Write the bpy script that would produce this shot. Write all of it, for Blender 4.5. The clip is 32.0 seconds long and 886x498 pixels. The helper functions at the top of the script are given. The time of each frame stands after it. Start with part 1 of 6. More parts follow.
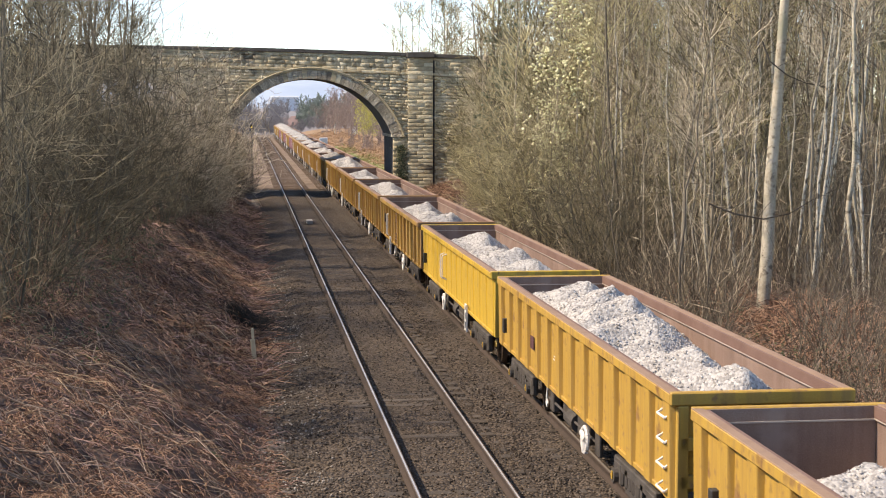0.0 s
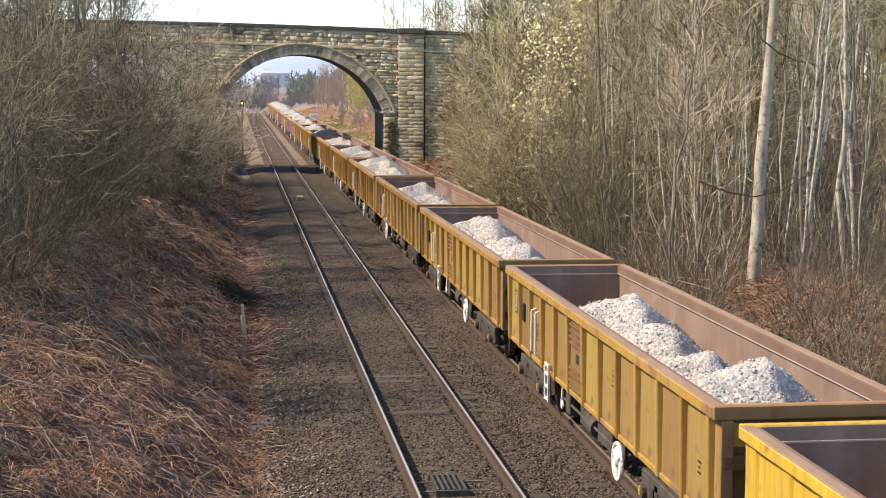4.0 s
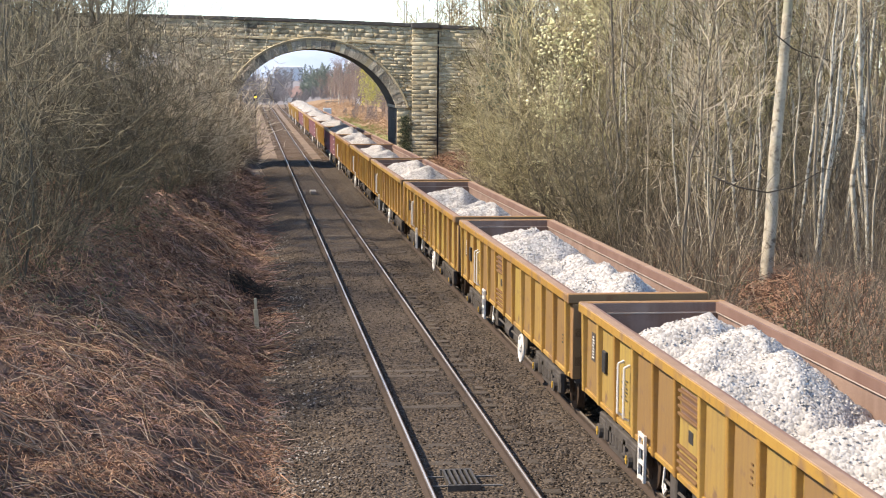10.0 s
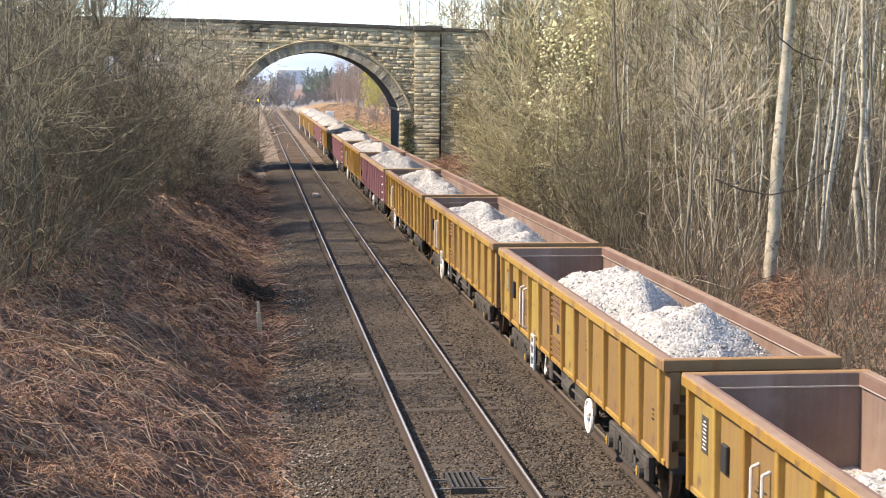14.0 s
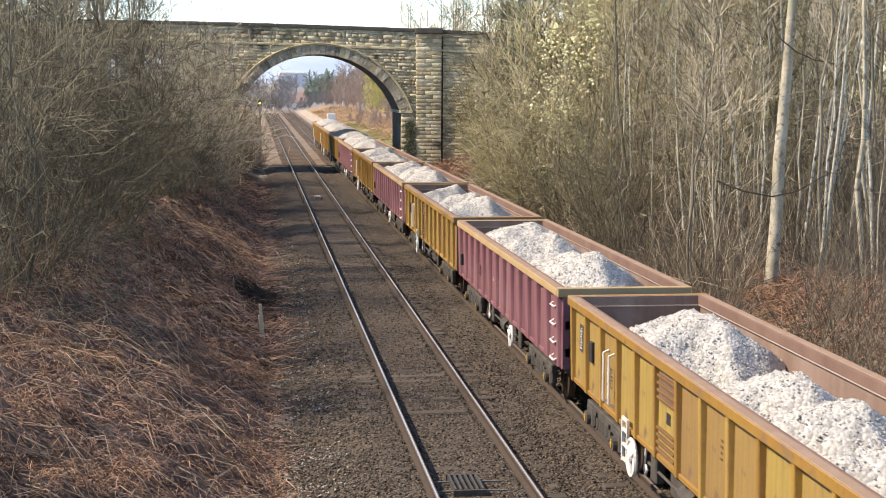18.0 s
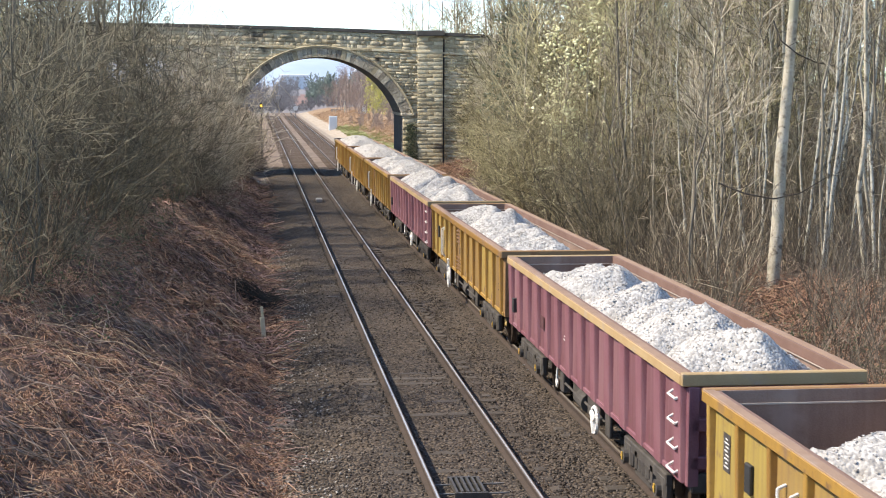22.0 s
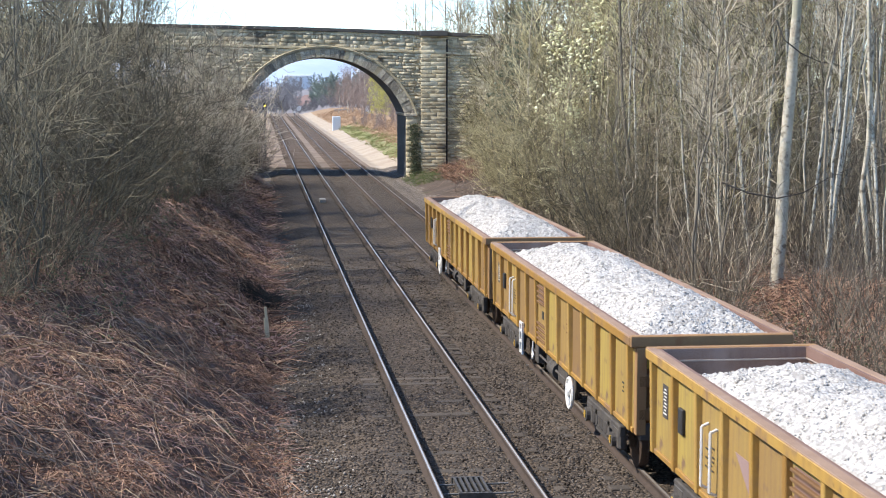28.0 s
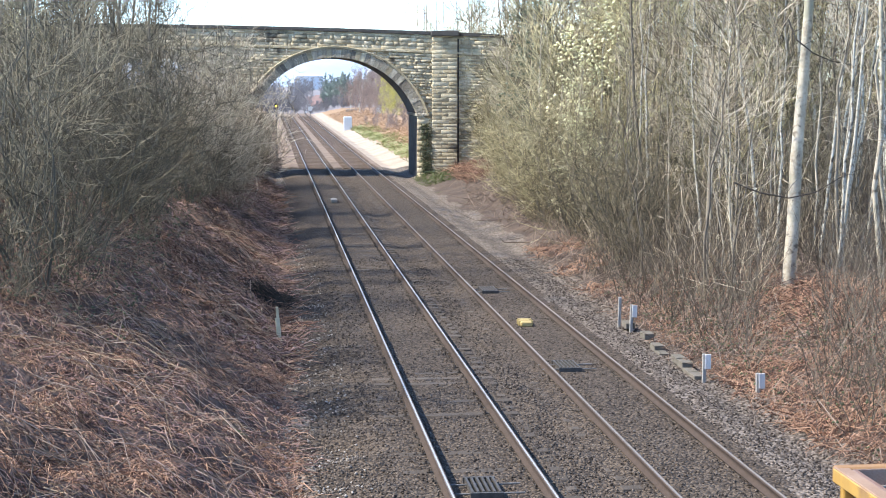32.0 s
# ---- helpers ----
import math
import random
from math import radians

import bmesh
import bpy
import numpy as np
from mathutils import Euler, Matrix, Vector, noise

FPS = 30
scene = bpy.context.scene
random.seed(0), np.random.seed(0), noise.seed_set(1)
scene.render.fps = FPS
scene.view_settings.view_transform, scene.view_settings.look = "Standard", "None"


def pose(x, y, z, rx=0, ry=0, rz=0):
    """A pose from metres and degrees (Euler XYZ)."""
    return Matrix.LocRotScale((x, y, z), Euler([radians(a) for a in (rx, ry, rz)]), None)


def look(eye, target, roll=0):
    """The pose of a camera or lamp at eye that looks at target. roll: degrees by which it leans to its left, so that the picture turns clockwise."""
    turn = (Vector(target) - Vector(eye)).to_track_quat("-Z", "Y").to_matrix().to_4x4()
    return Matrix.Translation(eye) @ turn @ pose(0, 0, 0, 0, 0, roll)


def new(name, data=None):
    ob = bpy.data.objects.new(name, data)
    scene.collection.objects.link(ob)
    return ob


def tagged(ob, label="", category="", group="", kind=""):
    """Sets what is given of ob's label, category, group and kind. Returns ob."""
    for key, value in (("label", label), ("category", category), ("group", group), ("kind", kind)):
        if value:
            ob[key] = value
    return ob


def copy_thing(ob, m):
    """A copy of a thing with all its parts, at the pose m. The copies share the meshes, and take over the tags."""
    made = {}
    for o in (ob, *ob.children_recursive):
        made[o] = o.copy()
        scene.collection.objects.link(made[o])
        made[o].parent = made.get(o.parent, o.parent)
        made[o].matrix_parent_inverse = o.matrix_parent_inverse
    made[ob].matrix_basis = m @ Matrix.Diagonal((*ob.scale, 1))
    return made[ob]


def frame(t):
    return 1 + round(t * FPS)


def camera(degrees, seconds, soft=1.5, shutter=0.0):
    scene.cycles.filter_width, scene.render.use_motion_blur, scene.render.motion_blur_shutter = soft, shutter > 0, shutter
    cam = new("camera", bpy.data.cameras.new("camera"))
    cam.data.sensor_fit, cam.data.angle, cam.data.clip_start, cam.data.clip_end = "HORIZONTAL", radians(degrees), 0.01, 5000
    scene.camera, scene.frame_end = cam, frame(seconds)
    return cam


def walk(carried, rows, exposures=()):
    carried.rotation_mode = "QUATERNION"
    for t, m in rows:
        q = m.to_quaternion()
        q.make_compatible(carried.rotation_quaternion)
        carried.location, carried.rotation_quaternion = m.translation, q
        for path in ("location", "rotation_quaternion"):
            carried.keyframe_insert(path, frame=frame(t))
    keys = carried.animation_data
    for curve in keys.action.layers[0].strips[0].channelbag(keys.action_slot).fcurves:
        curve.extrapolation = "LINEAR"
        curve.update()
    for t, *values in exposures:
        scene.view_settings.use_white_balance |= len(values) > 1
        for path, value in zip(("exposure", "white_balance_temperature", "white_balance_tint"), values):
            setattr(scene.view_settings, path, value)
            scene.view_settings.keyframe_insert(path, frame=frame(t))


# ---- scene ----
# seconds, yaw, pitch, roll
PATH = [
    (0, -7.229, -5.261, -0.061),
    (0.5, -7.202, -5.316, -0.145),
    (1, -6.960, -5.313, -0.211),
    (1.5, -7.111, -5.314, -0.188),
    (2, -7.199, -5.410, -0.157),
    (2.5, -7.724, -5.504, -0.363),
    (3, -7.584, -5.578, -0.254),
    (3.5, -7.580, -5.869, -0.232),
    (5.5, -7.486, -6.344, -0.340),
    (6, -7.644, -6.288, -0.171),
    (6.5, -7.483, -6.296, -0.166),
    (7, -7.516, -6.363, -0.216),
    (7.5, -7.461, -6.340, -0.211),
    (8, -7.332, -6.354, -0.274),
    (8.5, -7.113, -6.349, -0.347),
    (9, -7.138, -6.348, -0.367),
    (9.5, -7.042, -6.296, -0.425),
    (10, -7.073, -6.319, -0.434),
    (10.5, -7.139, -6.344, -0.385),
    (11, -7.138, -6.346, -0.420),
    (11.5, -7.126, -6.324, -0.455),
    (12, -7.083, -6.306, -0.472),
    (12.5, -7.127, -6.369, -0.430),
    (13, -6.951, -6.346, -0.486),
    (13.5, -6.856, -6.284, -0.361),
    (14, -6.979, -6.216, -0.355),
    (14.5, -7.019, -6.193, -0.338),
    (16.5, -6.980, -6.188, -0.178),
    (17, -6.976, -6.187, -0.193),
    (17.5, -6.978, -6.168, -0.241),
    (18, -6.919, -6.134, -0.221),
    (18.5, -6.948, -6.112, -0.258),
    (19, -6.846, -6.128, -0.194),
    (19.5, -6.854, -6.130, -0.255),
    (20, -6.885, -6.103, -0.198),
    (20.5, -6.858, -6.094, -0.267),
    (21, -6.912, -6.085, -0.183),
    (21.5, -6.826, -6.040, -0.212),
    (22, -6.868, -6.041, -0.191),
    (22.5, -6.851, -6.059, -0.182),
    (23, -6.888, -6.037, -0.210),
    (23.5, -6.916, -6.104, -0.143),
    (24, -6.939, -6.072, -0.181),
    (24.5, -6.917, -6.072, -0.197),
    (25, -6.978, -6.042, -0.153),
    (25.5, -6.942, -6.106, -0.103),
    (27.5, -6.695, -6.045, -0.115),
    (28, -6.749, -6.040, -0.069),
    (28.5, -6.744, -6.106, -0.075),
    (29, -6.741, -6.070, -0.039),
    (29.5, -6.788, -6.050, -0.021),
    (30, -6.710, -6.017, 0.045),
    (30.5, -6.615, -6.008, -0.025),
    (31, -6.665, -6.020, -0.075),
    (31.5, -6.564, -6.015, 0.006),
    (32, -6.335, -6.040, -0.000),
]
EYE = (0.0, 0.0, 5.97)
cam = camera(31.83, 32.0, soft=1.0, shutter=0.12)
EXPOSURES = [(0, 0.58, 7500, 14), (3, 0.61, 7600, 14), (8, 0.87, 7250, 13), (12, 0.83, 7250, 12), (14, 0.91, 7250, 12), (17, 0.71, 7370, 11), (19, 0.77, 7270, 11), (20, 0.72, 7070, 10), (22, 0.77, 6720, 9), (24, 0.68, 6420, 9), (26, 0.77, 6220, 9), (29, 0.78, 6200, 9), (31, 0.91, 6150, 9), (32, 1.19, 6100, 9)]
walk(cam, [(t, pose(*EYE, 90 + p, r, y)) for t, y, p, r in PATH], EXPOSURES)

# ---- light ----
SUN_FROM = Vector((-1.0, 0.06, 1.0))
world = bpy.data.worlds.new("sky")
scene.world = world
world.use_nodes = True
wn = world.node_tree.nodes
sky = wn.new("ShaderNodeTexSky")
sky.sky_type = "NISHITA"
sky.sun_disc = False
sky.sun_elevation = math.asin(SUN_FROM.normalized().z)
sky.sun_rotation = math.atan2(SUN_FROM.x, SUN_FROM.y)
sky.air_density, sky.dust_density, sky.ozone_density = 0.6, 0.0, 1.0
tint = wn.new("ShaderNodeMix")
tint.data_type, tint.blend_type = "RGBA", "MULTIPLY"
tint.inputs[0].default_value = 1.0
tint.inputs[7].default_value = (1.0, 0.98, 0.94, 1)
world.node_tree.links.new(sky.outputs[0], tint.inputs[6])
world.node_tree.links.new(tint.outputs[2], wn["Background"].inputs[0])
wn["Background"].inputs[1].default_value = 0.225
sun = new("sun", bpy.data.lights.new("sun", "SUN"))
sun.data.energy, sun.data.angle, sun.data.color = 4.3, radians(0.8), (1.0, 0.9, 0.77)
sun.matrix_world = look((0, 0, 60), Vector((0, 0, 60)) - SUN_FROM)


# ---- materials ----
def mat(name, cols, scale=6.0, rough=0.8, metal=0.0, bump=0.3, fine=60.0, spots=None, streak=None, vor=0.0, island=0.0, objrand=0.0, dist=0.02):
    """Two-scale noise between the colours; spots: (colour, scale, threshold) of wear; streak: vertical runs of (colour, amount); vor: cell scale for stones."""
    m = bpy.data.materials.new(name)
    m.use_nodes = True
    nt = m.node_tree
    N, L = nt.nodes, nt.links
    b = N["Principled BSDF"]
    tc = N.new("ShaderNodeTexCoord")
    n1 = N.new("ShaderNodeTexNoise")
    n1.inputs["Scale"].default_value, n1.inputs["Detail"].default_value = scale, 6
    L.new(tc.outputs["Object"], n1.inputs["Vector"])
    n2 = N.new("ShaderNodeTexNoise")
    n2.inputs["Scale"].default_value, n2.inputs["Detail"].default_value = fine, 4
    L.new(tc.outputs["Object"], n2.inputs["Vector"])
    r = N.new("ShaderNodeValToRGB")
    e = r.color_ramp.elements
    e[0].position, e[1].position = 0.3, 0.7
    e[0].color, e[1].color = (*cols[0], 1), (*cols[-1], 1)
    for i, c in enumerate(cols[1:-1]):
        x = e.new(0.3 + 0.4 * (i + 1) / (len(cols) - 1))
        x.color = (*c, 1)
    mixv = N.new("ShaderNodeMix")
    mixv.inputs[0].default_value = 0.42
    L.new(n1.outputs[0], mixv.inputs[2])
    L.new(n2.outputs[0], mixv.inputs[3])
    last_val = mixv.outputs[0]
    height = n2.outputs[0]
    if vor:
        v = N.new("ShaderNodeTexVoronoi")
        v.inputs["Scale"].default_value = vor
        L.new(tc.outputs["Object"], v.inputs["Vector"])
        sep = N.new("ShaderNodeSeparateColor")
        L.new(v.outputs["Color"], sep.inputs[0])
        mv = N.new("ShaderNodeMix")
        mv.inputs[0].default_value = 0.55
        L.new(last_val, mv.inputs[2])
        L.new(sep.outputs[0], mv.inputs[3])
        last_val = mv.outputs[0]
        inv = N.new("ShaderNodeMath")
        inv.operation = "SUBTRACT"
        inv.inputs[0].default_value = 1.0
        L.new(v.outputs["Distance"], inv.inputs[1])
        height = inv.outputs[0]
    for share, node, out in ((island, "ShaderNodeNewGeometry", "Random Per Island"), (objrand, "ShaderNodeObjectInfo", "Random")):
        if not share:
            continue
        src = N.new(node).outputs[out]
        mi = N.new("ShaderNodeMix")
        mi.inputs[0].default_value = share
        L.new(last_val, mi.inputs[2])
        L.new(src, mi.inputs[3])
        last_val = mi.outputs[0]
    L.new(last_val, r.inputs[0])
    col = r.outputs[0]
    if spots:
        for c, s, th in (spots if isinstance(spots, list) else [spots]):
            n3 = N.new("ShaderNodeTexNoise")
            n3.inputs["Scale"].default_value, n3.inputs["Detail"].default_value = s, 8
            L.new(tc.outputs["Object"], n3.inputs["Vector"])
            mr = N.new("ShaderNodeMapRange")
            mr.inputs[1].default_value, mr.inputs[2].default_value = th, th + 0.1
            L.new(n3.outputs[0], mr.inputs[0])
            mc = N.new("ShaderNodeMix")
            mc.data_type = "RGBA"
            L.new(mr.outputs[0], mc.inputs[0])
            L.new(col, mc.inputs[6])
            mc.inputs[7].default_value = (*c, 1)
            col = mc.outputs[2]
    if streak:
        mp = N.new("ShaderNodeMapping")
        mp.inputs["Scale"].default_value = (7, 7, 0.5)
        L.new(tc.outputs["Object"], mp.inputs[0])
        n4 = N.new("ShaderNodeTexNoise")
        n4.inputs["Scale"].default_value, n4.inputs["Detail"].default_value = 1.0, 5
        L.new(mp.outputs[0], n4.inputs["Vector"])
        mr = N.new("ShaderNodeMapRange")
        mr.inputs[1].default_value, mr.inputs[2].default_value, mr.inputs[4].default_value = 0.45, 0.75, streak[1]
        L.new(n4.outputs[0], mr.inputs[0])
        mc = N.new("ShaderNodeMix")
        mc.data_type = "RGBA"
        L.new(mr.outputs[0], mc.inputs[0])
        L.new(col, mc.inputs[6])
        mc.inputs[7].default_value = (*streak[0], 1)
        col = mc.outputs[2]
    L.new(col, b.inputs["Base Color"])
    b.inputs["Roughness"].default_value, b.inputs["Metallic"].default_value = rough, metal
    if bump:
        bp = N.new("ShaderNodeBump")
        bp.inputs["Strength"].default_value, bp.inputs["Distance"].default_value = bump, dist
        L.new(height, bp.inputs["Height"])
        L.new(bp.outputs[0], b.inputs["Normal"])
    return m


M_YEL = mat("yellow_paint", [(0.29, 0.155, 0.034), (0.39, 0.225, 0.046), (0.43, 0.27, 0.07)], 0.9, 0.55, bump=0.12, fine=25.0, objrand=0.45, spots=[((0.18, 0.1, 0.045), 9.0, 0.62), ((0.24, 0.145, 0.075), 1.6, 0.55)], streak=((0.22, 0.125, 0.05), 0.5))
M_YEL2 = mat("fresh_yellow_paint", [(0.56, 0.35, 0.035), (0.68, 0.465, 0.065)], 1.2, 0.5, bump=0.1, spots=[((0.28, 0.15, 0.05), 2.2, 0.62), ((0.12, 0.08, 0.05), 7.0, 0.68)], streak=((0.25, 0.16, 0.07), 0.7))
M_YELB = mat("faded_yellow_paint", [(0.43, 0.25, 0.04), (0.55, 0.35, 0.07)], 1.2, 0.6, bump=0.12, spots=[((0.2, 0.1, 0.04), 2.4, 0.6), ((0.3, 0.17, 0.07), 6.0, 0.6)], streak=((0.26, 0.15, 0.06), 0.7))
M_PANEL = mat("dusty_yellow_panel", [(0.24, 0.145, 0.056), (0.325, 0.208, 0.062), (0.375, 0.272, 0.066)], 0.7, 0.65, bump=0.12, fine=18.0, objrand=0.55, spots=[((0.3, 0.185, 0.05), 1.1, 0.56), ((0.19, 0.115, 0.065), 3.0, 0.58), ((0.11, 0.07, 0.05), 9.0, 0.66)], streak=((0.19, 0.115, 0.06), 0.75))
M_PANELM = mat("dusty_maroon_panel", [(0.15, 0.055, 0.066), (0.21, 0.095, 0.105), (0.25, 0.135, 0.145)], 0.8, 0.65, bump=0.12, fine=18.0, objrand=0.5, spots=((0.13, 0.06, 0.05), 3.0, 0.64), streak=((0.28, 0.17, 0.17), 0.5))
# Pale lip line: settled dust plus the light its edge catches, as colour.
M_LIPLINE = mat("pale_dust_and_edge_light", [(0.36, 0.3, 0.25), (0.48, 0.41, 0.35)], 3.0, 0.9, bump=0.1)
M_MAR = mat("faded_maroon_paint", [(0.15, 0.045, 0.06), (0.22, 0.09, 0.11), (0.26, 0.13, 0.15)], 1.0, 0.6, bump=0.12, spots=((0.12, 0.05, 0.04), 2.4, 0.64), streak=((0.3, 0.17, 0.17), 0.5))
M_RUST = mat("rusty_dusty_steel", [(0.14, 0.086, 0.064), (0.225, 0.15, 0.116), (0.31, 0.228, 0.185)], 0.8, 0.85, bump=0.15, spots=((0.27, 0.2, 0.165), 1.1, 0.6), streak=((0.3, 0.22, 0.18), 0.4))
M_RIM = mat("worn_rim_steel", [(0.24, 0.15, 0.095), (0.35, 0.235, 0.16)], 3.0, 0.75, bump=0.2, spots=((0.33, 0.24, 0.185), 2.0, 0.62))
M_RIMB = mat("dusty_yellow_rim", [(0.38, 0.25, 0.115), (0.48, 0.345, 0.18)], 2.0, 0.7, bump=0.15, spots=((0.4, 0.3, 0.2), 2.2, 0.58))
M_LIP = mat("rusty_lip_and_louvre_shade", [(0.14, 0.075, 0.055), (0.22, 0.135, 0.105)], 2.0, 0.8, bump=0.15)
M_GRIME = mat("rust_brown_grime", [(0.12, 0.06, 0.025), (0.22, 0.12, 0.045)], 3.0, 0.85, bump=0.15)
M_GRIMEM = mat("dark_maroon_grime", [(0.07, 0.025, 0.028), (0.12, 0.05, 0.05)], 3.0, 0.85, bump=0.15)
M_ENDR = mat("rust_stained_yellow", [(0.27, 0.15, 0.07), (0.38, 0.215, 0.085)], 2.0, 0.65, bump=0.15, spots=((0.3, 0.14, 0.055), 2.5, 0.6))
M_BOGIE = mat("grimy_bogie_iron", [(0.035, 0.03, 0.027), (0.1, 0.088, 0.076)], 4.0, 0.8, bump=0.25)
M_WHEEL = mat("brown_wheel_steel", [(0.06, 0.04, 0.03), (0.1, 0.07, 0.05)], 4.0, 0.6, 0.4)
M_WHITE = mat("dirty_white_paint", [(0.62, 0.6, 0.56), (0.78, 0.77, 0.74)], 5.0, 0.6, bump=0.08, spots=((0.3, 0.22, 0.16), 6.0, 0.66))
M_BLACK = mat("black_panel", [(0.02, 0.02, 0.02), (0.04, 0.04, 0.04)], 5.0, 0.6, bump=0.05)
M_ORANGE = mat("orange_yellow_mark", [(0.4, 0.23, 0.03), (0.52, 0.34, 0.06)], 5.0, 0.6, bump=0.05)
M_STONE = mat("limestone_load", [(0.3, 0.283, 0.262), (0.43, 0.41, 0.383), (0.53, 0.507, 0.478)], 3.0, 0.9, bump=0.7, vor=24.0, dist=0.02)
M_CHIP = mat("limestone_chippings", [(0.37, 0.348, 0.32), (0.47, 0.447, 0.417), (0.57, 0.545, 0.512)], 9.0, 0.9, bump=0.2, island=0.75)
M_BALLAST = mat("old_track_ballast", [(0.028, 0.0195, 0.013), (0.067, 0.048, 0.033), (0.122, 0.093, 0.067)], 0.5, 0.95, bump=1.0, fine=9.0, vor=20.0, dist=0.05)
M_SHOULDER = mat("pale_shoulder_ballast", [(0.064, 0.048, 0.035), (0.138, 0.108, 0.083), (0.26, 0.217, 0.178)], 0.6, 0.95, bump=1.0, fine=9.0, vor=18.0, dist=0.05)
M_BALSTONE = mat("loose_ballast_stone", [(0.036, 0.027, 0.02), (0.076, 0.059, 0.045), (0.165, 0.134, 0.108)], 9.0, 0.95, bump=0.2, island=0.7)
M_PALESTONE = mat("pale_scattered_stone", [(0.11, 0.092, 0.075), (0.22, 0.19, 0.16), (0.4, 0.365, 0.325)], 9.0, 0.95, bump=0.2, island=0.7)
M_EARTH = mat("leaf_littered_earth", [(0.06, 0.038, 0.03), (0.115, 0.074, 0.057), (0.2, 0.135, 0.1)], 0.7, 0.95, bump=1.0, fine=14.0, spots=((0.07, 0.08, 0.03), 1.2, 0.64), dist=0.08)
M_WOODFLOOR = mat("woodland_floor", [(0.042, 0.03, 0.022), (0.085, 0.06, 0.044), (0.155, 0.112, 0.083)], 0.6, 0.95, bump=1.0, fine=10.0, spots=((0.06, 0.075, 0.025), 0.8, 0.64), dist=0.08)
M_GRASS = mat("rough_dead_growth", [(0.2, 0.155, 0.07), (0.33, 0.215, 0.125), (0.4, 0.255, 0.155)], 0.12, 0.95, bump=1.0, fine=6.0, dist=0.08)
# Brown bed beyond the bridge, with the sunshine there brightened into its colour.
M_FARBED = mat("brown_sunlit_bed", [(0.12, 0.086, 0.06), (0.2, 0.145, 0.103), (0.285, 0.218, 0.162)], 0.35, 0.95, bump=0.6, fine=5.0, dist=0.05)
M_FARCESS = mat("pale_cess_stone", [(0.27, 0.205, 0.145), (0.39, 0.315, 0.235), (0.48, 0.41, 0.32)], 0.4, 0.95, bump=0.6, fine=5.0, dist=0.05)
M_LAWN = mat("rough_green_grass", [(0.2, 0.18, 0.085), (0.2, 0.215, 0.07), (0.29, 0.29, 0.11)], 0.25, 0.9, bump=0.9, fine=6.0, spots=[((0.33, 0.25, 0.14), 0.9, 0.52), ((0.13, 0.16, 0.045), 2.2, 0.56)], dist=0.05)
M_SLEEPER = mat("weathered_sleeper", [(0.055, 0.044, 0.034), (0.105, 0.085, 0.067)], 3.0, 0.9, bump=0.5, objrand=0.3)
M_RAILTOP = mat("polished_rail_head", [(0.52, 0.5, 0.475), (0.64, 0.62, 0.59)], 4.0, 0.4, 0.5, bump=0.02)
M_RAILEDGE = mat("brown_rail_shoulder", [(0.13, 0.1, 0.08), (0.22, 0.18, 0.15)], 5.0, 0.6, 0.3, bump=0.05)
M_RAILTOP2 = mat("dull_rail_head", [(0.27, 0.24, 0.21), (0.38, 0.35, 0.31)], 4.0, 0.5, 0.4, bump=0.04)
M_RAIL = mat("rusty_rail_web", [(0.036, 0.024, 0.017), (0.07, 0.047, 0.034)], 6.0, 0.85, bump=0.2)
M_SAND = mat("weathered_sandstone", [(0.33, 0.27, 0.165), (0.53, 0.45, 0.29), (0.68, 0.6, 0.42)], 1.3, 0.9, bump=0.8, fine=7.0, objrand=0.3, spots=((0.09, 0.078, 0.062), 0.7, 0.63), dist=0.05)
M_SAND2 = mat("weathered_sandstone_courses", [(0.32, 0.265, 0.165), (0.53, 0.453, 0.3), (0.68, 0.605, 0.435)], 1.0, 0.9, bump=0.8, fine=9.0, island=0.26, spots=[((0.115, 0.095, 0.068), 0.6, 0.6), ((0.4, 0.34, 0.23), 1.8, 0.58)], dist=0.05)
M_GREYST = mat("grey_stained_sandstone", [(0.2, 0.172, 0.13), (0.38, 0.335, 0.25), (0.58, 0.515, 0.39)], 1.6, 0.9, bump=1.0, fine=8.0, objrand=0.35, streak=((0.12, 0.11, 0.1), 0.5), dist=0.09)
M_INNERSTONE = mat("dark_inner_masonry", [(0.035, 0.032, 0.03), (0.1, 0.09, 0.075)], 1.5, 0.9, bump=0.5, fine=12.0)
M_COPING = mat("dark_coping_stone", [(0.05, 0.046, 0.042), (0.12, 0.11, 0.095)], 1.5, 0.9, bump=0.4)
M_BARK = mat("grey_brown_bark", [(0.1, 0.085, 0.06), (0.2, 0.17, 0.125), (0.28, 0.25, 0.19)], 2.5, 0.9, bump=0.5, fine=30.0, objrand=0.25)
M_BARKD = mat("dark_wet_bark", [(0.035, 0.03, 0.024), (0.085, 0.07, 0.055)], 2.5, 0.9, bump=0.4, fine=24.0)
M_BARKG = mat("dull_olive_bark", [(0.055, 0.05, 0.036), (0.11, 0.1, 0.072), (0.17, 0.155, 0.115)], 2.5, 0.9, bump=0.4, fine=24.0, objrand=0.3)
M_POLE = mat("mid_brown_bark", [(0.07, 0.057, 0.042), (0.23, 0.195, 0.145), (0.43, 0.385, 0.3)], 2.5, 0.9, bump=0.5, fine=24.0, island=0.55, objrand=0.4, spots=((0.12, 0.1, 0.075), 3.0, 0.6))
M_PALE = mat("pale_grey_bark", [(0.29, 0.245, 0.175), (0.46, 0.405, 0.305), (0.57, 0.51, 0.4)], 2.2, 0.85, bump=0.6, fine=14.0, spots=[((0.17, 0.14, 0.1), 5.0, 0.57), ((0.33, 0.31, 0.22), 1.2, 0.55), ((0.08, 0.065, 0.05), 11.0, 0.64)])
